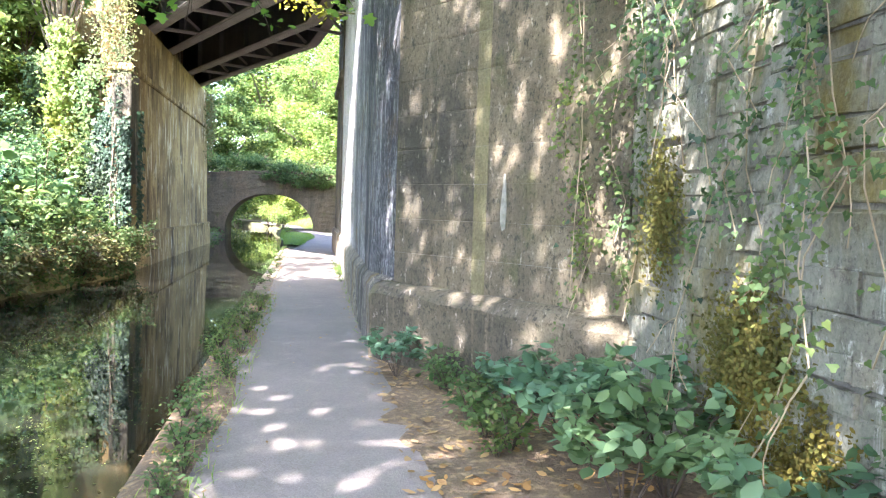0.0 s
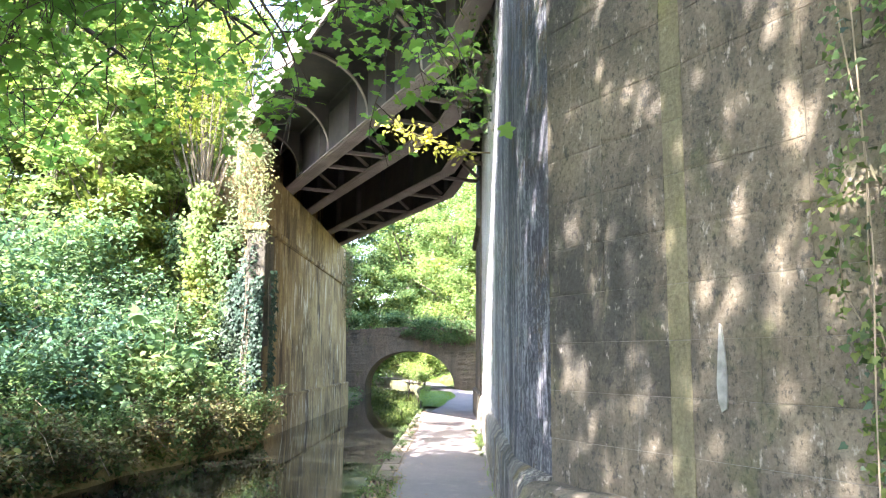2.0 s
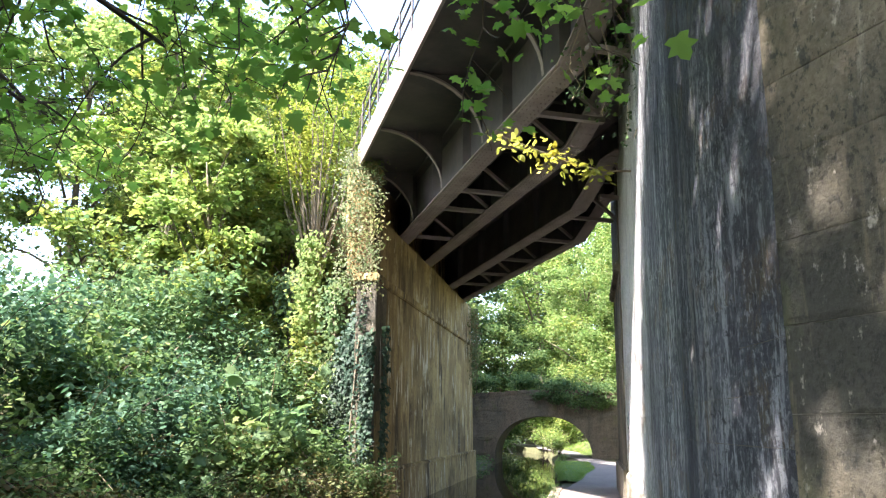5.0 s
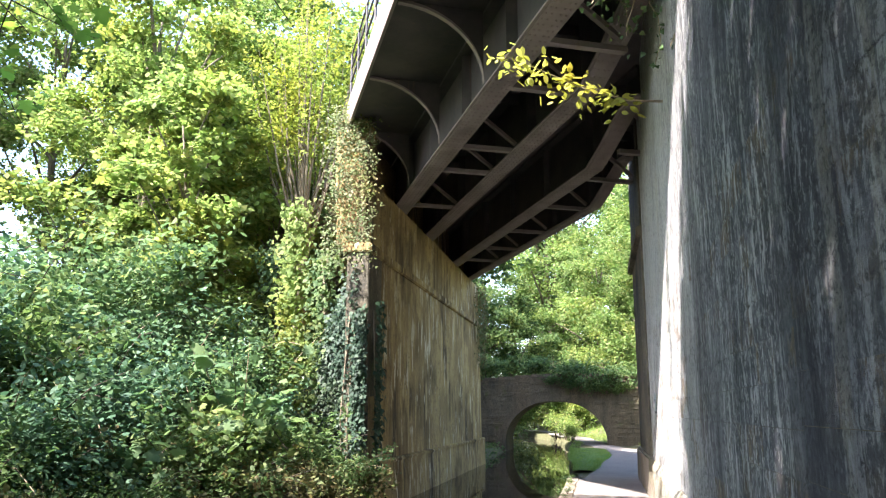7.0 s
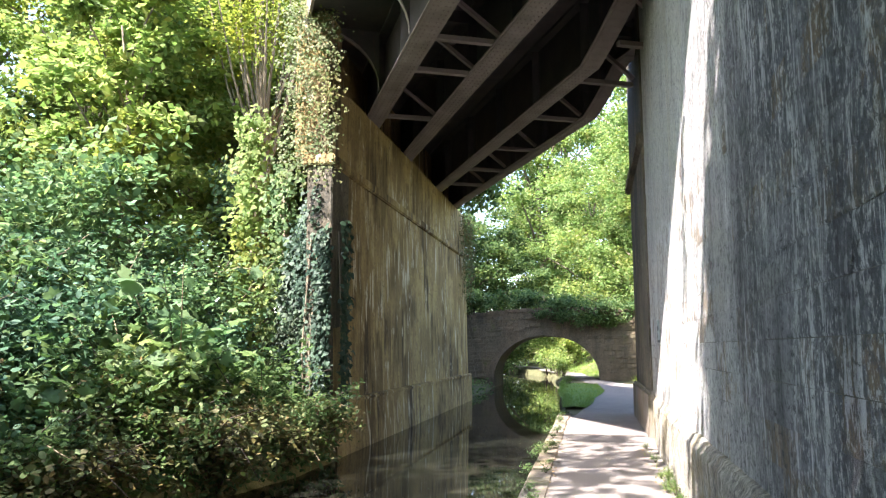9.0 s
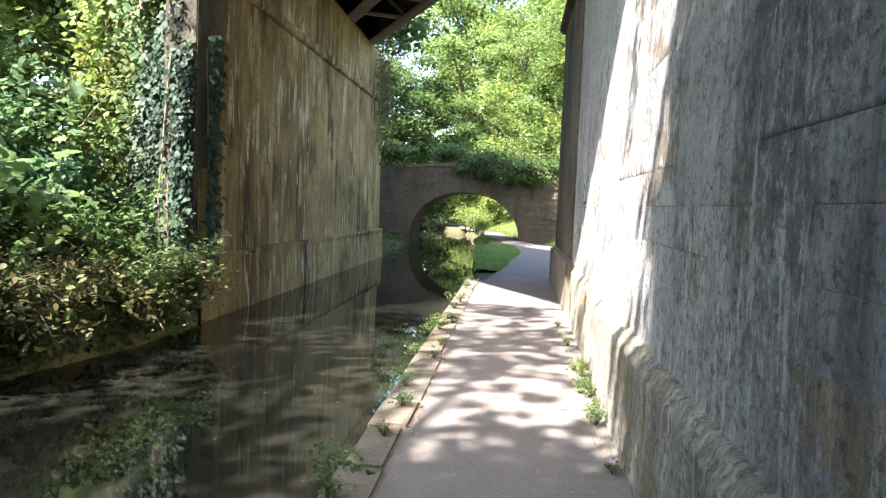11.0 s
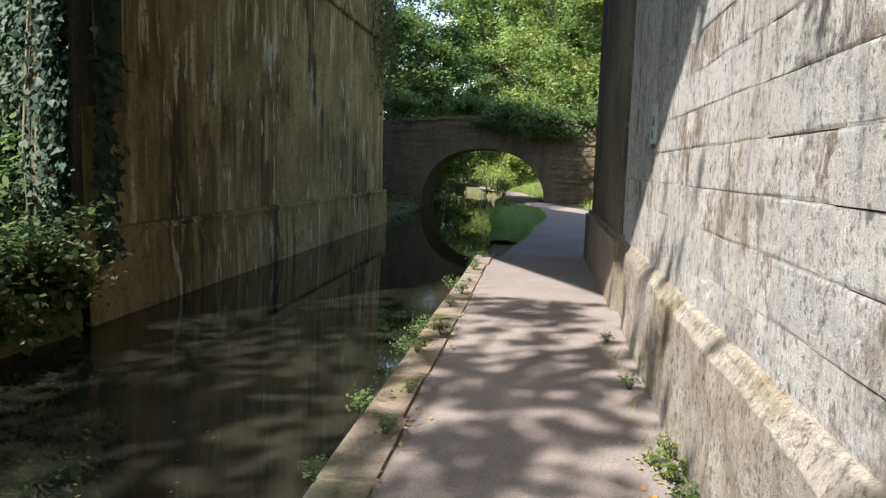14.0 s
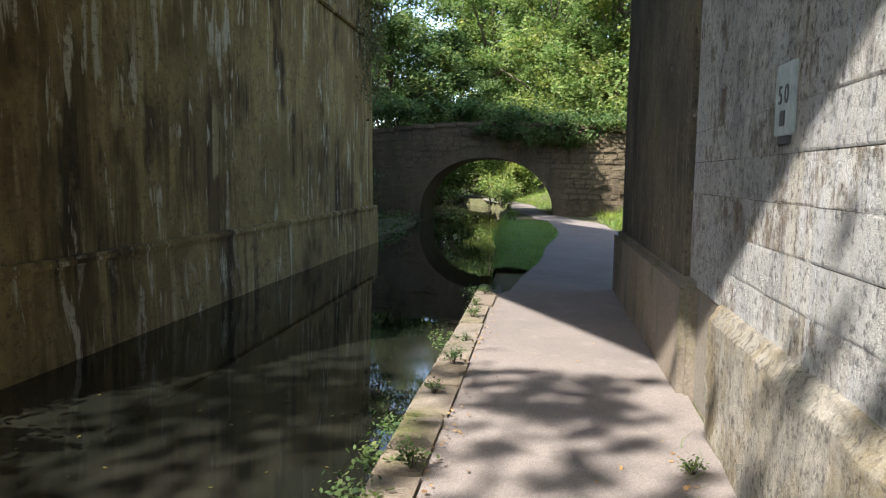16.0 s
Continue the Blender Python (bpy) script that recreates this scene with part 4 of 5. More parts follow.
# stones of the arch bridge face and ring
for i in range(31):
    a0, a1 = math.pi * i / 31, math.pi * (i + 1) / 31
    bm = bmesh.new()
    q = []
    for a, r in ((a0 + 0.008, 0.0), (a1 - 0.008, 0.0), (a1 - 0.008, 0.36), (a0 + 0.008, 0.36)):
        c, s = math.cos(a), math.sin(a)
        k = 1 + r / AR
        q.append((AX - (AR * c) * k, AZ + (RISE * (1 - abs(c) ** 2.2) ** 0.5) * (1 + r / RISE)))
    fr = [bm.verts.new((x, ARCH_Y - 0.05, z)) for x, z in q]
    bk = [bm.verts.new((x, ARCH_Y + 0.1, z)) for x, z in q]
    bm.faces.new(fr)
    for k in range(4):
        bm.faces.new((fr[k], fr[(k + 1) % 4], bk[(k + 1) % 4], bk[k]))
    bmesh.ops.recalc_face_normals(bm, faces=bm.faces[:])
    part("voussoir", bm, arch_stone, arch_ob)
rows_z = 0.0
meshes = [block_mesh("bridge_stone", arch_stone, wr, 0.03) for _ in range(6)]
while rows_z < 3.4:
    rows_h = wr.uniform(0.17, 0.27)
    x = -8.0 + wr.uniform(0, 0.3)
    while x < 6.0:
        w = wr.uniform(0.24, 0.62)
        k = (x + w / 2 - AX) / (AR + 0.42)
        top = (RISE + 0.4) * math.sqrt(max(0, 1 - abs(k) ** 2.2)) if abs(k) < 1 else -9
        if rows_z > top - 0.1 and rows_z + rows_h + 0.02 < top_z(x):
            ob = new("bridge_stone", wr.choice(meshes))
            ob.matrix_world = Matrix.Translation((x, ARCH_Y - 0.03 + wr.uniform(-0.035, 0.015), rows_z + wr.uniform(-0.02, 0.02))) @ Matrix.Rotation(radians(wr.uniform(-3, 3)), 4, "Y") @ Matrix.Diagonal((w - 0.012, 1, rows_h * wr.uniform(0.86, 1.0), 1))
            ob.parent = arch_ob
        x += w
    rows_z += rows_h
x = -8.0
while x < 7:
    w = wr.uniform(0.7, 1.0)
    part("cap_stone", box_bm(x, x + w - 0.015, ARCH_Y - 0.10, ARCH_Y + 0.42, top_z(x) + 0.002, top_z(x) + 0.16, 0.02), arch_stone, arch_ob)
    x += w


# ---- trees and plants ----
def limb_points(rng, a, d, length, steps=5, wander=0.25, lift=0.1):
    pts = [Vector(a)]
    d = Vector(d).normalized()
    for _ in range(steps):
        d = (d + Vector((rng.normal(0, wander), rng.normal(0, wander), rng.normal(0, wander) + lift))).normalized()
        pts.append(pts[-1] + d * (length / steps))
    return pts


def tree(label, height, crown_r, seed, mat, count=9000, size=0.26, trunk_r=0.22, kind="rhomb", crown_low=0.3, blobs=34):
    """A tree at the origin: trunk, limbs, and a crown of leaves in many flat, uneven sprays."""
    rng = np.random.default_rng(seed)
    t = tagged(new("tree"), label, "tree")
    trunk = limb_points(rng, (0, 0, -0.4), (0, 0, 1), height * 0.85, 7, 0.06, 0.25)
    part("trunk", tube_bm(trunk, [trunk_r * (1 - 0.12 * i) for i in range(8)], 8), bark, t, smooth=True)
    places = []
    for i in range(blobs):
        k = (i + rng.uniform(0, 1)) / blobs
        z = height * (crown_low + (0.98 - crown_low) * k)
        reach = crown_r * math.sqrt(max(0.1, 1 - ((k - 0.4) / 0.66) ** 2)) * rng.uniform(0.2, 0.95)
        a = i * 2.4 + rng.uniform(-0.6, 0.6)
        c = (reach * math.cos(a), reach * math.sin(a), z)
        src = trunk[min(7, max(1, int(z / height * 6.5)))]
        if i % 2 == 0:
            mid = src.lerp(Vector(c), 0.5) + Vector((0, 0, 0.2))
            part("limb", tube_bm([src, mid, Vector(c)], [trunk_r * 0.32, trunk_r * 0.2, 0.02], 5), bark, t, smooth=True)
        r = crown_r * rng.uniform(0.20, 0.38)
        places.append(blob_points(rng, c, (r, r, r * 0.5), count // blobs, 0.1))
    leaves("crown", np.concatenate(places), size, kind, mat, rng, t)
    return t


def shrub(name, label, category, r, h, seed, mat, count, size, kind="oval", stems=5, droop=0.5, lobes=13):
    rng = np.random.default_rng(seed)
    t = tagged(new(name), label, category)
    places = []
    for i in range(lobes):
        a, q = rng.uniform(0, math.tau), rng.uniform(0, 0.75)
        c = (r * q * math.cos(a), r * q * math.sin(a), h * rng.uniform(0.25, 0.8))
        places.append(blob_points(rng, c, (r * 0.40, r * 0.40, h * 0.24), int(count * 0.8) // lobes, 0.25))
        if i < stems:
            part("stem", tube_bm([(0.1 * math.cos(a), 0.1 * math.sin(a), -0.15), (c[0] * 0.5, c[1] * 0.5, c[2] * 0.6), c], [0.025, 0.018, 0.008], 5), twig_mat, t)
    for i in range(16):
        a = rng.uniform(0, math.tau)
        o, e = np.array((r * 0.4 * math.cos(a), r * 0.4 * math.sin(a), h * rng.uniform(0.4, 0.8))), np.array((r * 1.15 * math.cos(a), r * 1.15 * math.sin(a), h * rng.uniform(0.45, 1.25)))
        k = rng.uniform(0, 1, int(count * 0.2) // 16)[:, None]
        places.append(o + (e - o) * k + rng.normal(0, 0.07, (len(k), 3)) - np.array((0, 0, 0.25)) * k ** 2)
        if i < 6:
            part("shoot", tube_bm([o, (o + e) / 2, e - np.array((0, 0, 0.25))], [0.012, 0.009, 0.004], 4), dry_stem if i % 3 == 0 else twig_mat, t)
    leaves("foliage", np.concatenate(places), size, kind, mat, rng, t, droop=droop)
    return t


def put(ob, x, y, z=None, turn=0.0, scale=1.0):
    ob.matrix_world = Matrix.Translation((x, y, ground_z(x, y) if z is None else z)) @ Matrix.Rotation(turn, 4, "Z") @ Matrix.Scale(scale, 4)
    return ob


def copies(ob, spots, group):
    """The thing at the first spot and copies at the others: x, y, scale and, where needed, z."""
    r = random.Random(len(spots))
    tagged(ob, group=group)
    made = [ob] + [copy_thing(ob, Matrix.Identity(4)) for _ in spots[1:]]
    for c, (x, y, s, *z) in zip(made, spots):
        put(c, x, y, z[0] if z else None, r.uniform(0, 6.28), s)


tr = random.Random(3)
# woods on the left-hand slope
far_a = tree("tall broadleaf tree with light yellow-green leaves", 13, 4.2, 1, leaf_light, 24000, 0.19)
far_b = tree("tall dense green tree on the slope", 14, 4.6, 2, leaf_sun, 24000, 0.19)
far_c = tree("slender tree with bright sunlit foliage", 11, 3.2, 4, leaf_light, 13000, 0.26, 0.15, crown_low=0.12)
copies(far_a, [(-13, 27, 1.0), (-18, 36, 1.1), (-24, 24, 1.2), (-26, 44, 1.1), (-32, 34, 1.3), (-22, 54, 1.2), (-40, 26, 1.4), (-15, 47, 1.2), (-12, 38, 1.1)], "woods on the bank")
copies(far_b, [(-19, 30, 1.0), (-28, 30, 1.2), (-14, 41, 1.0), (-20, 47, 1.1), (-34, 20, 1.2), (-38, 42, 1.4), (-30, 11, 1.1), (-17, 40, 1.2), (-11.5, 33, 1.2)], "woods on the bank")
copies(far_c, [(-10.0, 30.5, 1.0), (-10.3, 24.8, 0.8), (-15, 31, 1.1), (-21, 21, 1.1), (-12, 36, 1.0), (-9.2, 27.5, 0.7)], "woods on the bank")
# trees behind and beside the arch bridge
copies(tree("big sunlit sycamore behind the stone bridge", 15, 5.5, 7, leaf_sun, 36000, 0.20, 0.3, crown_low=0.12, blobs=42),
       [(3.5, 60, 1.0), (10, 56, 1.1), (0.5, 76, 1.1), (9, 70, 1.2), (18, 62, 1.3), (15, 48, 1.0), (5.5, 64, 1.5), (-3, 96, 1.9), (12, 60, 1.5), (7, 57, 1.2), (-4.5, 90, 1.9)], "trees behind the arch bridge")
copies(tree("dense green tree overhanging the canal", 13, 5.0, 8, leaf_mid, 30000, 0.20, 0.3, crown_low=0.1, blobs=42),
       [(-11.5, 70, 1.2), (-7.5, 72, 1.0), (-10.0, 43.4, 0.9), (7.5, 47, 0.8), (11, 42, 0.9), (-15, 66, 1.2), (-12, 84, 1.2), (4, 88, 1.3), (-20, 78, 1.4), (-4, 100, 1.5), (15, 84, 1.4)], "trees behind the arch bridge")

# added tree, trunk hidden by the left abutment, there to shade the arch bridge
put(tagged(tree("tall tree with a high crown, added to shade the arch bridge", 15, 5.2, 9, leaf_mid, 19000, 0.3, 0.28, "rhomb", 0.5, 26), group="trees behind the arch bridge"), -8.7, 42.2)



def upright_tree():
    """An ivy-footed trunk that forks into a sheaf of thin, nearly upright stems."""
    rng = np.random.default_rng(15)
    t = tagged(new("tree"), "slender many-stemmed tree with small yellow-green leaves beside the abutment", "tree")
    base = Vector((-8.0, 26.2, ground_z(-8.0, 26.2) - 0.3))
    fork = Vector((-7.8, 26.1, 7.2))
    part("trunk", tube_bm([base, base.lerp(fork, 0.5) + Vector((0.12, 0, 0)), fork], [0.2, 0.16, 0.15], 8), bark, t, smooth=True)
    spots_up = []
    for i in range(26):
        a = i * 2.4
        out = rng.uniform(0.3, 2.3)
        tip = fork + Vector((out * math.cos(a), out * math.sin(a), rng.uniform(4.5, 7.5) - 0.8 * out))
        low = fork - Vector((0, 0, rng.uniform(0, 2.0)))
        mid = low.lerp(tip, 0.45) + Vector((0.12 * math.cos(a), 0.12 * math.sin(a), -0.2))
        part("stem", tube_bm([low, mid, tip], [0.045, 0.03, 0.008], 5), bark, t)
        for _ in range(330):
            k = rng.uniform(0.15, 1.05)
            spots_up.append(tuple(mid.lerp(tip, k) + Vector((rng.normal(0, 0.26), rng.normal(0, 0.26), rng.normal(0, 0.22)))))
    leaves("foliage", spots_up, 0.11, "rhomb", leaf_gold, rng, t, droop=0.6)


upright_tree()
# scrub on the left-hand bank
bush_a = shrub("bramble_bush", "dense green bramble scrub on the canal bank", "bush", 1.3, 1.7, 21, leaf_mid, 3200, 0.11)
bush_b = shrub("elder_bush", "cool blue-green elder bush in shade", "bush", 1.4, 2.0, 22, leaf_blue, 3600, 0.115)
bush_c = shrub("hazel_bush", "tall light green bush catching the sun", "bush", 1.5, 2.6, 23, leaf_fresh, 3600, 0.11)
bush_d = shrub("dry_bush", "brown and olive straggling bush at the water", "bush", 1.1, 1.3, 24, leaf_olive, 2400, 0.10, "oval", 7)
bush_e = shrub("thorn_bush", "olive-brown leafy bush in the shaded undergrowth", "bush", 1.3, 1.5, 25, leaf_olive, 3200, 0.10)
bush_f = shrub("sycamore_sapling", "young sycamore with broad pale leaves", "bush", 1.0, 2.2, 26, leaf_fresh, 520, 0.22, "maple", 6, 0.3)
spots = {k: [] for k in "abcdef"}
for i in range(15):
    y = 8.0 + i * 1.05
    spots[tr.choice("adeed")].append((-5.3 - tr.uniform(0, 0.3), y + tr.uniform(-0.3, 0.3), tr.uniform(0.62, 0.85)))
    spots[tr.choice("abeda")].append((-6.6 + tr.uniform(-0.4, 0.4), y + tr.uniform(-0.4, 0.4), tr.uniform(0.85, 1.1)))
    spots["d"].append((-5.0 - tr.uniform(0, 0.3), y + tr.uniform(-0.4, 0.4), tr.uniform(0.6, 0.95)))
    if i % 2 == 0:
        spots["d"].append((-6.0 - tr.uniform(0, 0.3), y + tr.uniform(-0.4, 0.4), tr.uniform(0.8, 1.1)))
        spots[tr.choice("fcb")].append((-7.4 + tr.uniform(-0.6, 0.4), y + tr.uniform(-0.4, 0.6), tr.uniform(0.8, 1.05)))
        spots[tr.choice("cab")].append((-8.8 + tr.uniform(-0.5, 0.5), y + tr.uniform(-0.5, 0.5), tr.uniform(1.0, 1.3)))
    if i % 3 == 0:
        spots[tr.choice("cacb")].append((-11.0 + tr.uniform(-0.8, 0.6), y * 1.1 + tr.uniform(-0.5, 0.5), tr.uniform(1.2, 1.6)))
        spots[tr.choice("ca")].append((-14.0 + tr.uniform(-0.8, 0.6), y * 1.3 + tr.uniform(-0.5, 0.5), tr.uniform(1.4, 1.8)))
spots["f"] += [(-6.2, 19.3, 1.0), (-6.6, 20.8, 1.15), (-5.9, 17.2, 0.8)]
spots["c"] += [(-7.6, 22.6, 1.0), (-8.5, 23.6, 1.2), (-10.5, 22.5, 1.5), (-7.5, 42.3, 0.9), (-8.0, 46, 1.1)]
spots["a"] += [(-6.0, 22.4, 0.9), (-5.3, 22.3, 0.55), (-7.1, 42.4, 0.7), (-7.3, 44.9, 0.9), (-7.6, 47.5, 1.0), (-8.0, 56, 1.0), (-8.4, 60, 1.2)]
spots["e"] += [(-6.4, 41.6, 0.45), (-7.0, 46.2, 0.7), (-7.8, 58, 1.0)]
for kind_spots in spots.values():
    kind_spots[:] = [(x + (canal_edges(y)[0] + 4.92 if y < 23 else 0.0), y, *more) for x, y, *more in kind_spots]
copies(bush_a, spots["a"], "scrub on the bank")
copies(bush_b, spots["b"], "scrub on the bank")
copies(bush_c, spots["c"], "scrub on the bank")
copies(bush_d, spots["d"], "scrub on the bank")
copies(bush_e, spots["e"], "scrub on the bank")
copies(bush_f, spots["f"], "scrub on the bank")
# greenery beyond the arch and beside the far path
copies(shrub("hedge_bush", "sunlit hedge bush beyond the stone arch", "bush", 1.8, 2.4, 31, leaf_light, 2600, 0.17),
       [(2.2, 58, 1.0), (1.6, 63, 1.0), (-1.5, 71, 1.3), (3.0, 67, 1.2), (-2.8, 78, 1.5), (-11, 72, 1.4), (-9.5, 64, 1.1), (-6, 95, 2.0), (-3, 91, 2.0), (-10, 97, 2.2), (0, 88, 1.8), (-14, 92, 2.2), (-6.5, 84, 1.5), (-4.2, 82, 1.5), (-2.4, 86, 1.7), (-8.8, 80, 1.6), (5, 47.5, 1.0), (6.5, 44, 1.1), (4.8, 41.5, 0.7)], "hedge beyond the arch")
copies(shrub("bridge_bush", "leafy growth hanging over the stone parapet", "bush", 1.5, 1.5, 32, leaf_mid, 2600, 0.15, droop=0.9),
       [(-6.5, 51.2, 1.0, 3.5), (-3.6, 51.3, 0.95, 3.5), (-1.2, 50.6, 1.0, 3.1), (0.6, 50.4, 1.0, 2.8), (2.4, 50.5, 0.9, 2.9), (-1.5, 49.95, 0.7, 2.75), (-0.3, 49.9, 0.75, 2.55), (-2.6, 50.0, 0.5, 3.0), (0.9, 49.95, 0.6, 2.5), (5.0, 51, 1.1, 3.2), (-9, 51, 1.3, 3.3)], "growth on the arch bridge")


# big sycamore whose limbs reach over canal and path
def sycamore():
    rng = np.random.default_rng(77)
    t = tagged(new("sycamore_tree"), "large sycamore reaching over the canal with lobed leaves", "tree")
    base = Vector((-8.3, 2.0, ground_z(-8.3, 2.0) - 0.3))
    trunk = [base, base + Vector((0.2, 0.1, 2)), base + Vector((0.5, 0.3, 4)), base + Vector((0.9, 0.7, 6)), base + Vector((1.0, 0.9, 9)), base + Vector((1.3, 0.8, 12))]
    part("trunk", tube_bm(trunk, [0.42, 0.36, 0.32, 0.27, 0.18, 0.06], 10), bark, t, smooth=True)
    low, high = [], []
    aims = [(-4.6, 9.2, 4.9), (-3.0, 8.4, 5.1), (-1.6, 9.2, 5.2), (-0.3, 9.8, 5.3), (-3.8, 11.0, 5.3), (-2.2, 11.0, 5.6), (-5.6, 11.4, 5.0), (-6.0, 9.4, 4.6), (-0.9, 7.6, 5.5), (-6.6, 12.6, 5.6), (-4.0, 7.4, 4.9), (-2.4, 6.8, 5.3), (-5.2, 7.6, 4.5), (-0.2, 8.4, 5.4)]
    for i, a in enumerate(aims):
        src = trunk[3] if i % 2 else trunk[2].lerp(trunk[3], 0.6)
        a = Vector(a)
        p1 = src.lerp(a, 0.35) + Vector((rng.normal(0, 0.3), rng.normal(0, 0.3), 0.7))
        p2 = src.lerp(a, 0.7) + Vector((rng.normal(0, 0.3), rng.normal(0, 0.3), 0.6))
        limb = part("limb", tube_bm([src, p1, p2, a], [0.10, 0.07, 0.045, 0.02], 6), twig_mat, t, smooth=True)
        for k in range(14):
            o = p1.lerp(p2, rng.uniform(0.3, 1)) if k < 2 else p2.lerp(a, rng.uniform(0.0, 1))
            d = Vector((rng.normal(0.1, 0.7), rng.normal(0.35, 0.7), rng.normal(-0.4, 0.3)))
            tw = limb_points(rng, o, d, rng.uniform(1.0, 2.1), 6, 0.28, -0.16)
            bm = tube_bm(tw, [0.018, 0.014, 0.011, 0.008, 0.006, 0.005, 0.003], 5)
            for j in range(2, 6):
                d2 = Vector((rng.normal(0, 1), rng.normal(0, 1), rng.normal(-0.3, 0.3)))
                tube_bm(limb_points(rng, tw[j], d2, 0.5, 3, 0.25, -0.1), [0.007, 0.005, 0.004, 0.003], 4, bm)
                for m in range(9):
                    low.append(tw[j] + d2.normalized() * rng.uniform(0.05, 0.55) + Vector((rng.normal(0, 0.12), rng.normal(0, 0.12), rng.normal(-0.06, 0.08))))
            part("twig", bm, twig_mat, limb)
    leaves("foliage", [tuple(p) for p in low], 0.10, "maple", leaf_maple, rng, t, droop=0.5, spread=0.8)
    # high clumps added out of view to shade and dapple water, bank, walls and path
    for c, r, n in [((-6.5, 3, 9.5), 2.8, 1500), ((-4, 1.5, 9), 2.6, 1500), ((-4.2, 5, 9), 2.4, 1300), ((-2.2, 4.2, 9.6), 2.2, 600), ((-5.5, 8, 9), 2.4, 1300), ((-3.0, 7.6, 9.2), 2.0, 1100),
                    ((-1.4, 2.0, 9.5), 2.0, 420), ((-3.2, -1.0, 9.5), 2.4, 1100), ((-6.2, -1.5, 9.5), 2.6, 1200), ((-7, 6, 12), 3, 1500), ((-1.8, 9.0, 9.2), 1.4, 650), ((-4.6, 10.0, 9.0), 1.6, 420), ((-0.6, -2.5, 9.5), 2.3, 1100), ((-4.5, -4.0, 9.5), 2.4, 700), ((-2.4, -4.0, 10.5), 2.4, 1000), ((-2.6, 2.4, 11.2), 2.2, 300), ((-9.5, 5.0, 9.5), 2.6, 1300), ((-10.0, 9.0, 10.0), 2.4, 800), ((-10.5, 12.5, 10.5), 2.0, 100), ((-8.7, 6.8, 9.5), 2.0, 800), ((-8.7, 10.3, 9.8), 2.0, 900), ((-8.7, 13.7, 10.4), 1.9, 550), ((-8.8, 16.6, 11.4), 1.7, 450), ((-11.0, 7.0, 10.0), 2.0, 800), ((-3.6, 8.9, 9.6), 1.6, 1000), ((-2.6, 10.4, 9.4), 1.3, 600), ((-0.9, 6.6, 9.4), 1.8, 800), ((-6.4, 12.0, 11.0), 1.6, 200), ((-5.7, 13.8, 11.0), 1.5, 230), ((-6.6, 15.4, 12.0), 1.2, 160)]:
        high.append(blob_points(rng, c, (r, r, r * 0.55), n, 0.2))
        o = trunk[4]
        part("limb", tube_bm([o, o.lerp(Vector(c), 0.6) + Vector((0, 0, 0.3)), Vector(c)], [0.12, 0.08, 0.02], 5), bark, t, smooth=True)
    leaves("upper_foliage", np.concatenate(high), 0.2, "maple", leaf_maple, rng, t)


sycamore()
copies(tree("leafy tree behind on the canal bank", 12, 5.0, 41, leaf_mid, 9000, 0.26, 0.3, "oval"), [(-8.5, -7, 1.0), (-9, -16, 1.1), (6.5, -12, 0.9), (8, 12, 0.6), (9, 4, 0.7), (3, -28, 1.1), (-3, -30, 1.1)], "trees along the towpath")


# ---- climbers ----
def climber(name, label, count, place, size, kind, mat, seed, up, stems=(), spread=0.7):
    rng = np.random.default_rng(seed)
    t = tagged(new(name), label, "climber")
    leaves("foliage", [place(rng) for _ in range(count)], size, kind, mat, rng, t, up=up, droop=1.2, spread=spread)
    for pts, r in stems:
        part("stem", tube_bm(pts, r, 7), bark, t, smooth=True)
    return t


def ivy_near(rng):
    s = 2.4 * rng.uniform(0, 1) ** 1.2
    z = -0.2 + (4.1 if s < 0.45 else 5.6 - 0.9 * s) * rng.uniform(0, 1) ** 0.9
    return (-5.04 - 0.55 * s - 0.12 * abs(rng.normal()), AB_N - 0.22 + 0.40 * s - 0.14 * abs(rng.normal()), z + rng.normal(0, 0.1))


climber("ivy", "dark glossy ivy clothing the abutment corner", 7500, ivy_near, 0.085, "ivy", leaf_ivy, 51, (-0.3, -1, 0.5),
        [([(x, AB_N - 0.2, -0.2), (x - 0.1, AB_N - 0.2, 1.6), (x + 0.05, AB_N - 0.19, 3.9)], 0.018) for x in (-5.2, -5.4, -5.55)])
climber("ivy", "dark ivy wrapping round the abutment face", 500, lambda r: (-4.93 + 0.05 * abs(r.normal()), AB_N + abs(r.normal(0, 0.22)), r.uniform(0.3, 4.2)), 0.11, "ivy", leaf_ivy, 52, (1, -0.2, 0.4),
        [([(-4.92, AB_N + 0.1, 0.2), (-4.99, AB_N + 0.2, 2.0), (-5.03, AB_N + 0.1, 4.0)], 0.014)])
climber("creeper", "pale dry creeper covering the parapet pillar", 3000, lambda r: (-5.02 - 1.1 * r.uniform() + r.normal(0, 0.12), AB_N - 0.06 - 0.2 * abs(r.normal()), 8.7 - 3.6 * r.uniform() ** 1.4 + r.normal(0, 0.15)), 0.055, "ivy",
        make_leaf("pale_creeper_leaf", [(0.14, 0.15, 0.07), (0.10, 0.15, 0.05), (0.19, 0.19, 0.11), (0.08, 0.13, 0.04)], 0.35, 0.7), 53, (0.2, -1, 0.4))
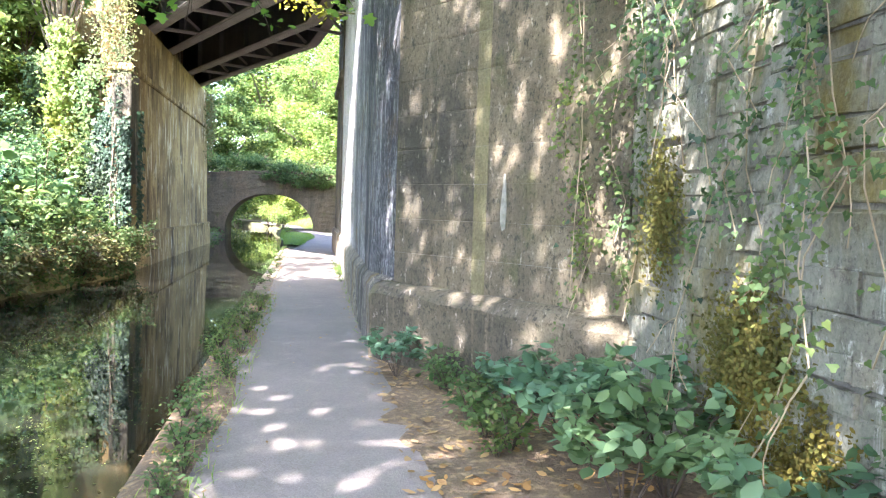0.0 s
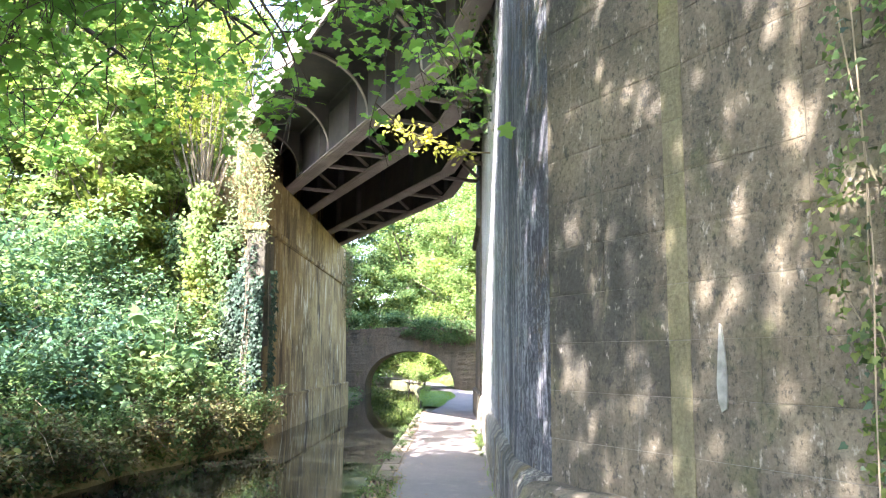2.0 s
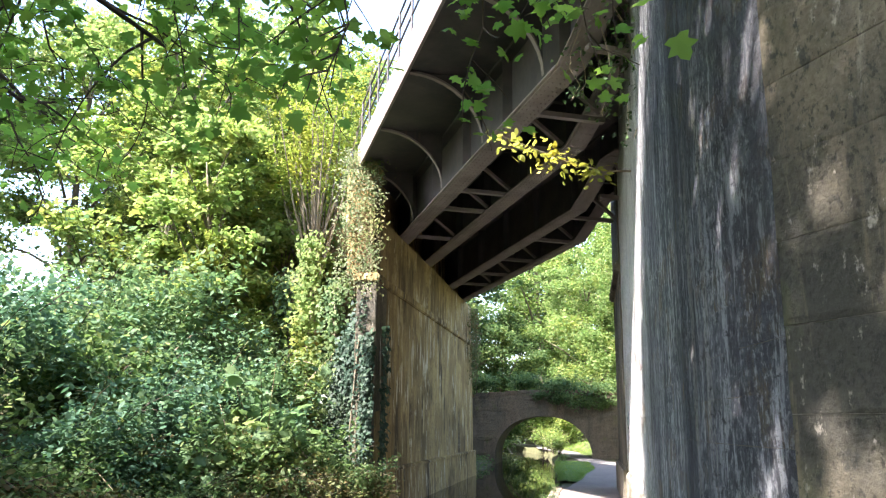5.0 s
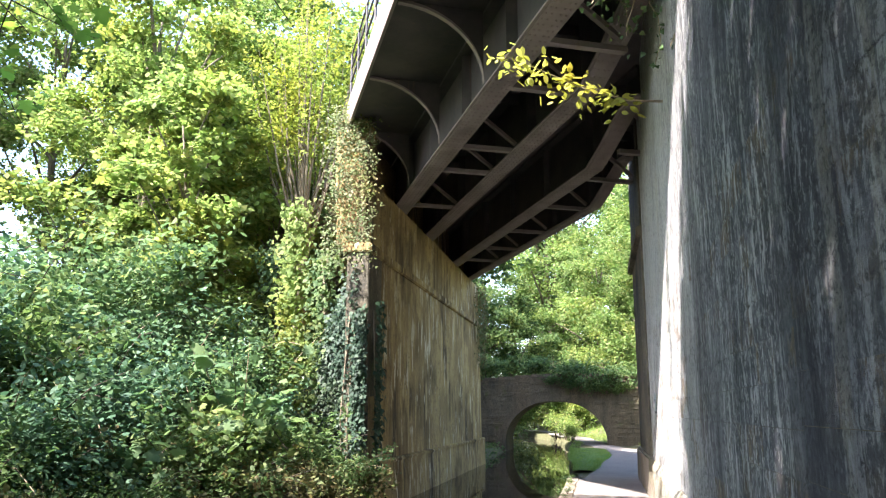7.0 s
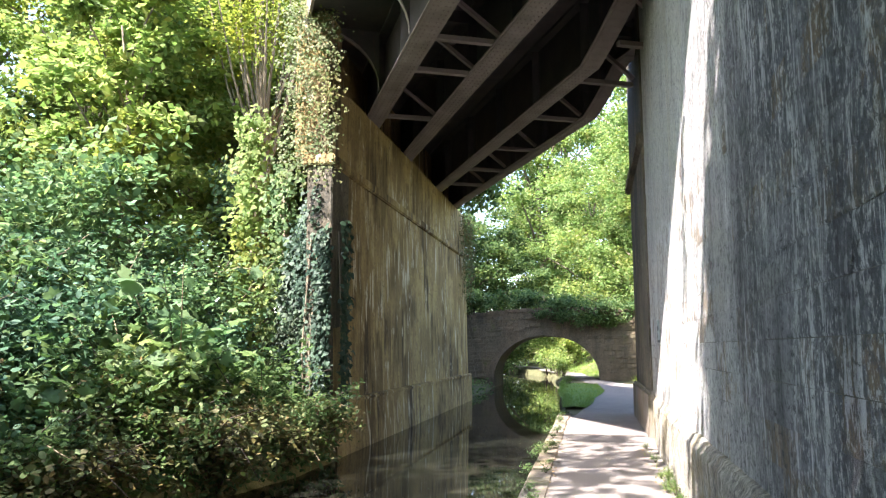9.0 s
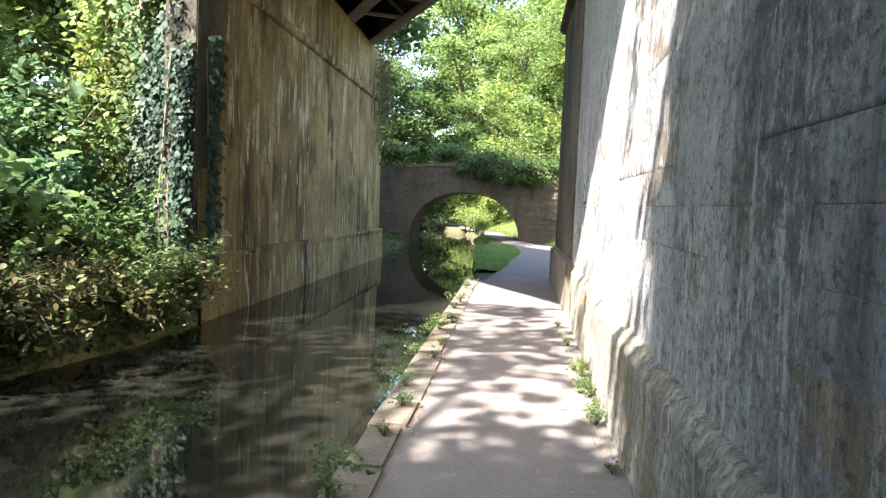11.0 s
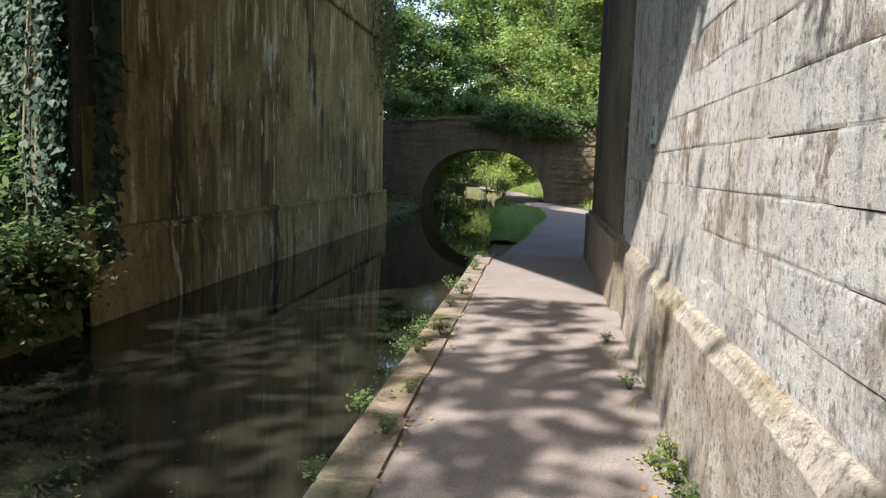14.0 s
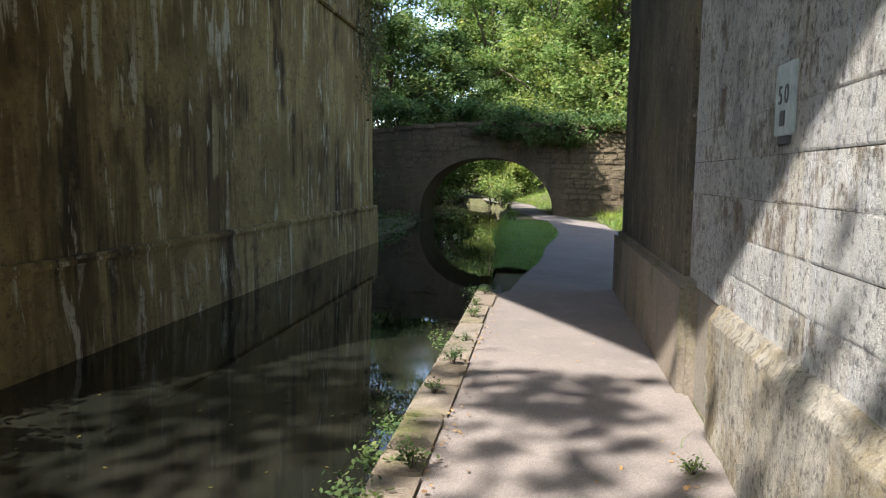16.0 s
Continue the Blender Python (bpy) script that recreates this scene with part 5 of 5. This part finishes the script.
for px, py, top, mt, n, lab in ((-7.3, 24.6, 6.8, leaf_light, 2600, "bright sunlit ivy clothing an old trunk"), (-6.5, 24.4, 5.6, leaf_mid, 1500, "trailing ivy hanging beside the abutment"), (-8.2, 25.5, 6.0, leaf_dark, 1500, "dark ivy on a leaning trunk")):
    gz = ground_z(px, py)
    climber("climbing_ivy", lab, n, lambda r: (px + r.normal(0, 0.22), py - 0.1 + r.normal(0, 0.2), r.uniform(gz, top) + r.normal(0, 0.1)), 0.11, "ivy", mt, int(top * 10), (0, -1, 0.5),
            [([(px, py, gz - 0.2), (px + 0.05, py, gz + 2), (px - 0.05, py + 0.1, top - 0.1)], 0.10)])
climber("creeper", "tangled dark creeper at the far end of the abutment", 1500, lambda r: (-4.95 + 0.12 * abs(r.normal()), 37.5 + 3.0 * r.uniform() ** 0.6, 3.6 + 3.2 * r.uniform() ** 0.7 + r.normal(0, 0.3)), 0.08, "ivy", leaf_olive, 55, (1, -0.3, 0.4))


def strand(rng, x, y, ztop, length, out):
    pts = [Vector((x, y, ztop))]
    for k in range(8):
        pts.append(pts[-1] + Vector((rng.normal(0, 0.07), rng.normal(0, 0.09), -length / 8)))
    return [p + Vector(out) * (0.05 + 0.05 * abs(math.sin(i))) for i, p in enumerate(pts)]


rng = np.random.default_rng(60)
for n in range(44):
    yy = 5.95 - 0.115 * n + rng.normal(0, 0.08)
    xx = 2.30 if yy < 5.5 else 2.30 - (yy - 5.5) * 0.55
    top = rng.uniform(2.6, 6.0)
    ln = rng.uniform(1.0, 3.6) if n > 3 else rng.uniform(4.0, 5.2)
    pts = strand(rng, xx, yy, top, min(ln, top - 0.15), (-0.9, -0.2, 0))
    bare = n % 3 == 2
    places = [tuple(pts[k].lerp(pts[k + 1], rng.uniform()) + Vector((rng.normal(-0.04, 0.05), rng.normal(0, 0.075), rng.normal(0, 0.06)))) for k in range(8) for _ in range(int(rng.integers(4, 12) if bare else rng.integers(26, 80)))]
    t = tagged(new("ivy_strand"), "trailing ivy hanging down the rubble wall" if not bare else "dry bare creeper stems on the rubble wall", "climber", "ivy on the wing wall")
    leaves("foliage", places, 0.037, "ivy", (leaf_mid, leaf_dark, leaf_ivy, leaf_dark)[n % 4], rng, t, up=(-0.9, -0.3, 0.5), droop=1.0)
    part("stem", tube_bm(pts, 0.004, 4), dry_stem, t)
    for _ in range(2 if n > 7 else 0):
        o = pts[int(rng.integers(1, 7))]
        tw2 = limb_points(rng, o, (-0.4, rng.normal(), rng.normal(-0.5, 0.5)), rng.uniform(0.3, 0.9), 6, 0.25, -0.3)
        part("stem", tube_bm(tw2, 0.003, 4), dry_stem, t)
# creepers and the yellow-leaved branch at the head of the abutment
rng = np.random.default_rng(61)
for n in range(9):
    pts = strand(rng, 0.5 + rng.normal(0, 0.2), 14.6 + 0.28 * n + rng.normal(0, 0.1), 8.3, rng.uniform(1.2, 2.9), (-0.6, 0, 0))
    places = [tuple(pts[k].lerp(pts[k + 1], rng.uniform()) + Vector((rng.normal(0, 0.12), rng.normal(0, 0.14), rng.normal(0, 0.06)))) for k in range(8) for _ in range(10)]
    t = tagged(new("creeper_strand"), "thin creeper hanging from the top of the abutment", "climber", "creepers on the abutment head")
    leaves("foliage", places, 0.07, "ivy", leaf_mid if n % 3 == 0 else leaf_dark, rng, t, up=(-0.6, -0.5, 0.5))
    part("stem", tube_bm(pts, 0.007, 4), dry_stem, t)
t = tagged(new("yellow_branch"), "slender branch with bright yellow-green leaves", "branch")
tw = [Vector((0.95, 16.8, 5.75)), Vector((0.45, 16.5, 5.68)), Vector((-0.1, 16.2, 5.75)), Vector((-0.6, 15.8, 5.85)), Vector((-1.1, 15.4, 5.95))]
part("stem", tube_bm(tw, [0.02, 0.016, 0.012, 0.008, 0.004], 5), dry_stem, t)
leaves("foliage", [tuple(tw[k].lerp(tw[k + 1], rng.uniform()) + Vector((rng.normal(0, 0.1), rng.normal(0, 0.12), rng.normal(-0.05, 0.1)))) for k in range(1, 4) for _ in range(60)], 0.115, "oval", leaf_yellow, rng, t, droop=0.8)


# ---- small plants ----
def leafy_plant(label, seed, mat, h, leaves_n, size, spread_r, kind="oval"):
    rng = np.random.default_rng(seed)
    t = tagged(new("plant"), label, "plant")
    pl = []
    for i in range(7):
        a = i * 0.9 + rng.uniform(0, 0.5)
        tip = Vector((spread_r * math.cos(a) * rng.uniform(0.4, 1), spread_r * math.sin(a) * rng.uniform(0.4, 1), h * rng.uniform(0.55, 1)))
        st = [Vector((0, 0, -0.05)), tip * 0.5 + Vector((0, 0, h * 0.12)), tip]
        part("stem", tube_bm(st, [0.008, 0.006, 0.003], 5), twig_mat, t)
        for _ in range(leaves_n // 7):
            k = rng.uniform(0.35, 1)
            p = st[1].lerp(st[2], (k - 0.35) / 0.65)
            pl.append(tuple(p + Vector((rng.normal(0, 0.06), rng.normal(0, 0.06), rng.normal(0, 0.04)))))
    leaves("foliage", pl, size, kind, mat, rng, t, droop=0.4, spread=0.7)
    return t


big = leafy_plant("broad-leaved blue-green shrub at the wall foot", 71, leaf_blue, 0.85, 330, 0.12, 0.6)
copies(big, [(1.72, 4.55, 1.0, 0.02), (2.0, 3.9, 1.05, 0.03), (1.65, 3.7, 0.8, 0.02), (1.95, 5.1, 0.75, 0.03), (2.0, 2.8, 0.9, 0.03), (0.86, 7.25, 0.62, 0.0), (1.62, 5.85, 0.6, 0.02)], "plants at the wall foot")
weed = leafy_plant("small fresh green weed", 72, leaf_mid, 0.3, 140, 0.058, 0.2)
wspots = [(1.25 + tr.uniform(-0.15, 0.25), 6.9 - 0.22 * i + tr.uniform(-0.1, 0.1), tr.uniform(0.6, 1.2), 0.0) for i in range(11)]
wspots += [(0.70 + tr.uniform(-0.02, 0.04), y, tr.uniform(0.3, 0.55), 0.0) for y in (18.5, 18.75, 19.5, 20.9, 22.4, 16.4)]
wspots += [(-0.8 + tr.uniform(-0.12, 0.05), y, tr.uniform(0.2, 0.5), 0.02) for y in (13.2, 14.6, 15.6, 16.8, 17.6, 18.3, 19.6, 20.4, 21.5, 22.2, 23.6, 24.5, 25.4, 26.6, 27.4, 28.3, 28.7)]
wspots += [(-0.85 + tr.uniform(-0.1, 0.2), 2.5 + 0.42 * i, tr.uniform(0.35, 0.8), 0.0) for i in range(27)]
wspots += [(0.74 + 0.02 * (y - 17) + tr.uniform(-0.03, 0.02), y, tr.uniform(0.3, 0.6), 0.0) for y in np.arange(17.5, 19.8, 0.3)]
copies(weed, wspots, "weeds along the path")
drape = leafy_plant("green plant drooping over the canal edge", 73, leaf_mid, 0.32, 240, 0.055, 0.27)
copies(drape, [(-0.98, y, tr.uniform(0.5, 0.85), -0.16) for y in (12.8, 14.0, 16.2, 19.2, 20.3, 21.9, 22.4, 23.0, 25.5, 28.6, 9.2, 10.5, 11.6)], "plants over the canal edge")


def fern(seed):
    rng = np.random.default_rng(seed)
    t = tagged(new("fern"), "bright green arching fern", "fern")
    for i in range(9):
        a = i * 0.7 + rng.uniform(-0.2, 0.2)
        L = rng.uniform(0.8, 1.15)
        pts = [Vector((math.cos(a) * L * k, math.sin(a) * L * k, L * (1.25 * k - 1.0 * k * k))) for k in np.linspace(0, 1, 9)]
        v, f = [], []
        for k in range(1, 9):
            d = (pts[k] - pts[k - 1]).normalized()
            sd = d.cross(Vector((0, 0, 1))).normalized()
            w = 0.26 * math.sin(math.pi * (0.15 + 0.85 * (k / 8)) * 0.95) + 0.02
            for u in (0.0, 0.5):
                o = pts[k - 1].lerp(pts[k], u)
                for sgn in (-1, 1):
                    b = len(v)
                    v += [o - d * 0.015, o + d * 0.03, o + sd * sgn * w + d * 0.06 - Vector((0, 0, 0.05))]
                    f.append((b, b + 1, b + 2))
        link_mesh("frond", v, f, fern_mat, t)
    return t


copies(fern(81), [(canal_edges(y)[0] - back, y, size) for back, y, size in ((0.5, 22.6, 1.0), (0.35, 21.7, 0.8), (0.9, 22.9, 1.1), (1.4, 21.9, 1.1), (1.9, 20.0, 1.1), (0.5, 18.6, 0.7), (1.2, 17.0, 1.0), (0.8, 14.5, 0.9), (1.7, 18.3, 1.2), (2.4, 21.0, 1.2))], "ferns on the bank")

# yellow-green growth on the canal edge beyond the arch
copies(shrub("waterside_plant", "yellow-green tall weeds on the canal edge", "plant", 0.8, 1.2, 34, leaf_light, 900, 0.10),
       [(canal_edges(y)[1] + 0.35, y, sc) for y, sc in ((46.2, 0.35), (55.5, 0.8), (57.2, 1.1), (59.5, 0.9), (62.0, 1.3), (65.5, 1.5))], "weeds beyond the arch")

# ---- loose leaves, grass and floating scum ----
rng = np.random.default_rng(90)
pts = [(rng.uniform(0.6, 2.2), rng.uniform(1.5, 8.2), 0.075) for _ in range(900)]
pts = [(x, y, 0.012 + 0.05 * max(0, (x - 0.55) / 1.85) + 0.012) for x, y, _ in pts if x < 2.6 - 0.0 and (y < 5.6 or x < 2.4 - 0.62 * (y - 5.2))]
tagged(leaves("fallen_leaves", pts, 0.07, "oval", leaf_brown, rng, up=(0, 0, 1), spread=0.35, droop=0), "dry brown leaves lying along the wall foot", "leaves", kind="stuff")
pts = [(-0.98 + 0.5 * rng.uniform() ** 1.2, rng.uniform(1.5, 14), 0.03) for _ in range(700)] + [(rng.normal(0.05, 0.5), rng.uniform(2, 27), 0.026) for _ in range(60)] + [(0.66 + rng.normal(0, 0.05), rng.uniform(8.5, 23), 0.02) for _ in range(160)] + [(-0.66 + rng.normal(0, 0.05), rng.uniform(14, 29), 0.03) for _ in range(260)]
pts = [p for p in pts if -1.0 < p[0] < 0.74]
tagged(leaves("fallen_leaves", pts, 0.034, "oval", leaf_brown, rng, up=(0, 0, 1), spread=0.35, droop=0), "dead leaves scattered on the path edges", "leaves", kind="stuff")
pts = [(rng.uniform(-4.5, -1.05), rng.uniform(3, 32), WATER + 0.006) for _ in range(330)]
scum = []
for _ in range(70):
    cx, cy = rng.uniform(-4.2, -1.2), rng.uniform(2.0, 13.5)
    scum += [(cx + 0.16 * rng.normal(), cy + 0.5 * rng.normal(), WATER + 0.005) for _ in range(45)]
scum = [p for p in scum if -4.4 < p[0] < -1.08]
tagged(leaves("floating_scum", scum, 0.022, "oval", leaf_sun, rng, up=(0, 0, 1), spread=0.04, droop=0), "drifts of pale green specks on the canal water", "scum", kind="stuff")
tagged(leaves("floating_leaves", pts, 0.032, "oval", leaf_olive, rng, up=(0, 0, 1), spread=0.04, droop=0), "small yellow leaves floating on the canal", "leaves", kind="stuff")


def grass(name, label, spots, size, seed):
    r = np.random.default_rng(seed)
    tagged(leaves(name, spots, size, "blade", grass_mat, r, up=None, droop=-2.2, spread=2.0), label, "grass", kind="stuff")


g = []
for _ in range(9000):
    y = rng.uniform(31, 45)
    l, r_ = canal_edges(y)[1] + 0.05, lerp(PATH_MID, y) - lerp([(26, 0.72), (34, 0.85), (44, 0.9), (50, 0.62)], y)
    if r_ > l:
        g.append((rng.uniform(l, r_), y, 0.03))
for _ in range(1400):
    y = rng.uniform(31, 47)
    g.append((canal_edges(y)[1] + 0.12 * abs(rng.normal()), y, 0.06 + 0.1 * rng.uniform()))
grass("grass_blades", "bright green mown grass beside the canal", g, 0.10, 91)
g = []
for _ in range(9000):
    x, y = rng.uniform(-2.2, 6), rng.uniform(54.3, 75)
    if abs(x - lerp(PATH_MID, y)) > 0.75 and x > canal_edges(y)[1]:
        g.append((x, y, ground_z(x, y)))
for _ in range(5000):
    x, y = rng.uniform(1.9, 6), rng.uniform(38, 49.8)
    if x - lerp(PATH_MID, y) > 0.95:
        g.append((x, y, ground_z(x, y)))
grass("grass_blades", "long sunlit grass on the far banks", g, 0.28, 92)
g = [(-0.9 + 0.4 * rng.uniform(), rng.uniform(1.5, 14), 0.0) for _ in range(1500)] + [(0.72 + 0.04 * rng.normal(), rng.uniform(9, 23), 0.0) for _ in range(300)]
grass("grass_tufts", "thin grass tufts along the path edges", g, 0.10, 93)
# moss hanging on the rubble wall
for y0, z0, sy, sz, n in ((3.62, 0.78, 0.26, 0.27, 9000), (4.75, 1.65, 0.16, 0.28, 2600), (3.2, 0.45, 0.2, 0.18, 2600)):
    g = [(2.30 - 0.05 * rng.uniform() ** 2, y0 + sy * rng.normal() * 0.8, z0 + sz * rng.normal() * 0.8) for _ in range(n)]
    tagged(leaves("moss", g, 0.03, "oval", leaf_moss, rng, up=(-1, 0, -0.3), droop=0.8), "brown and olive moss cushions on the damp rubble wall", "moss", kind="stuff")
# low growth covering the bank
g = []
for _ in range(14000):
    y, d = rng.uniform(5, 23.2), 9 * rng.uniform() ** 1.5
    x = canal_edges(y)[0] - 0.1 - d
    g.append((x, y, ground_z(x, y) + 0.05 + 0.25 * rng.uniform()))
for _ in range(5200):
    y = rng.uniform(3, 23.3)
    lump = 0.5 + 0.5 * math.sin(y * 2.1) * math.sin(y * 0.83 + 1)
    g.append((canal_edges(y)[0] + 0.12 - 0.4 * rng.uniform() + 0.08 * lump, y, -0.34 + 0.55 * rng.uniform() ** (1.6 - lump)))
for _ in range(5000):
    y, d = rng.uniform(40.8, 75), 5 * rng.uniform() ** 1.5
    x = canal_edges(y)[0] - 0.05 - d
    g.append((x, y, ground_z(x, y) + 0.05 + 0.3 * rng.uniform()))
tagged(leaves("undergrowth", g, 0.12, "oval", leaf_mid, rng, droop=0.4), "low leafy undergrowth covering the bank", "undergrowth", kind="stuff")

# pale run of old paint on the pier, and the number plate
o = Vector((1.757, 6.82, 1.50))
d = Vector((0.42, -0.80, 0)).normalized()
nrm = Vector((-0.885, -0.465, 0))
bm = bmesh.new()
outline = [(-0.035, 0.0), (-0.01, -0.07), (0.03, -0.05), (0.04, 0.12), (0.028, 0.3), (0.008, 0.44), (-0.004, 0.45), (-0.022, 0.28), (-0.04, 0.1)]
bm.faces.new([bm.verts.new(o + d * a + Vector((0, 0, b)) + nrm * 0.012) for a, b in outline])
g = bmesh.ops.extrude_face_region(bm, geom=bm.faces[:])
for e in g["geom"]:
    if isinstance(e, bmesh.types.BMVert):
        e.co -= nrm * 0.02
part("paint_run", bm, plain("old_white_paint", (0.30, 0.295, 0.25), 0.9, 0, 0.5), abut_core)
plate = tagged(new("number_plate"), "small weathered white plate with black digits", "sign")
part("panel", box_bm(0.932, 0.95, 21.82, 22.08, 1.78, 2.10, 0.004), sign_white, plate)
part("bracket", box_bm(0.934, 0.956, 21.88, 22.03, 1.74, 1.778, 0.004), sign_black, plate)
for character, along in (("5", 22.0), ("0", 21.91)):
    txt = bpy.data.curves.new("digit", "FONT")
    txt.body, txt.size, txt.align_x, txt.extrude = character, 0.12, "CENTER", 0.002
    tob = new("digit", txt)
    tob.parent = plate
    tob.data.materials.append(sign_black)
    tob.matrix_world = Matrix(((0, 0, -1, 0.929), (-1, 0, 0, along), (0, 1, 0, 1.92), (0, 0, 0, 1)))
part("mark", box_bm(0.927, 0.931, 21.92, 21.99, 1.82, 1.89, 0.002), sign_black, plate)
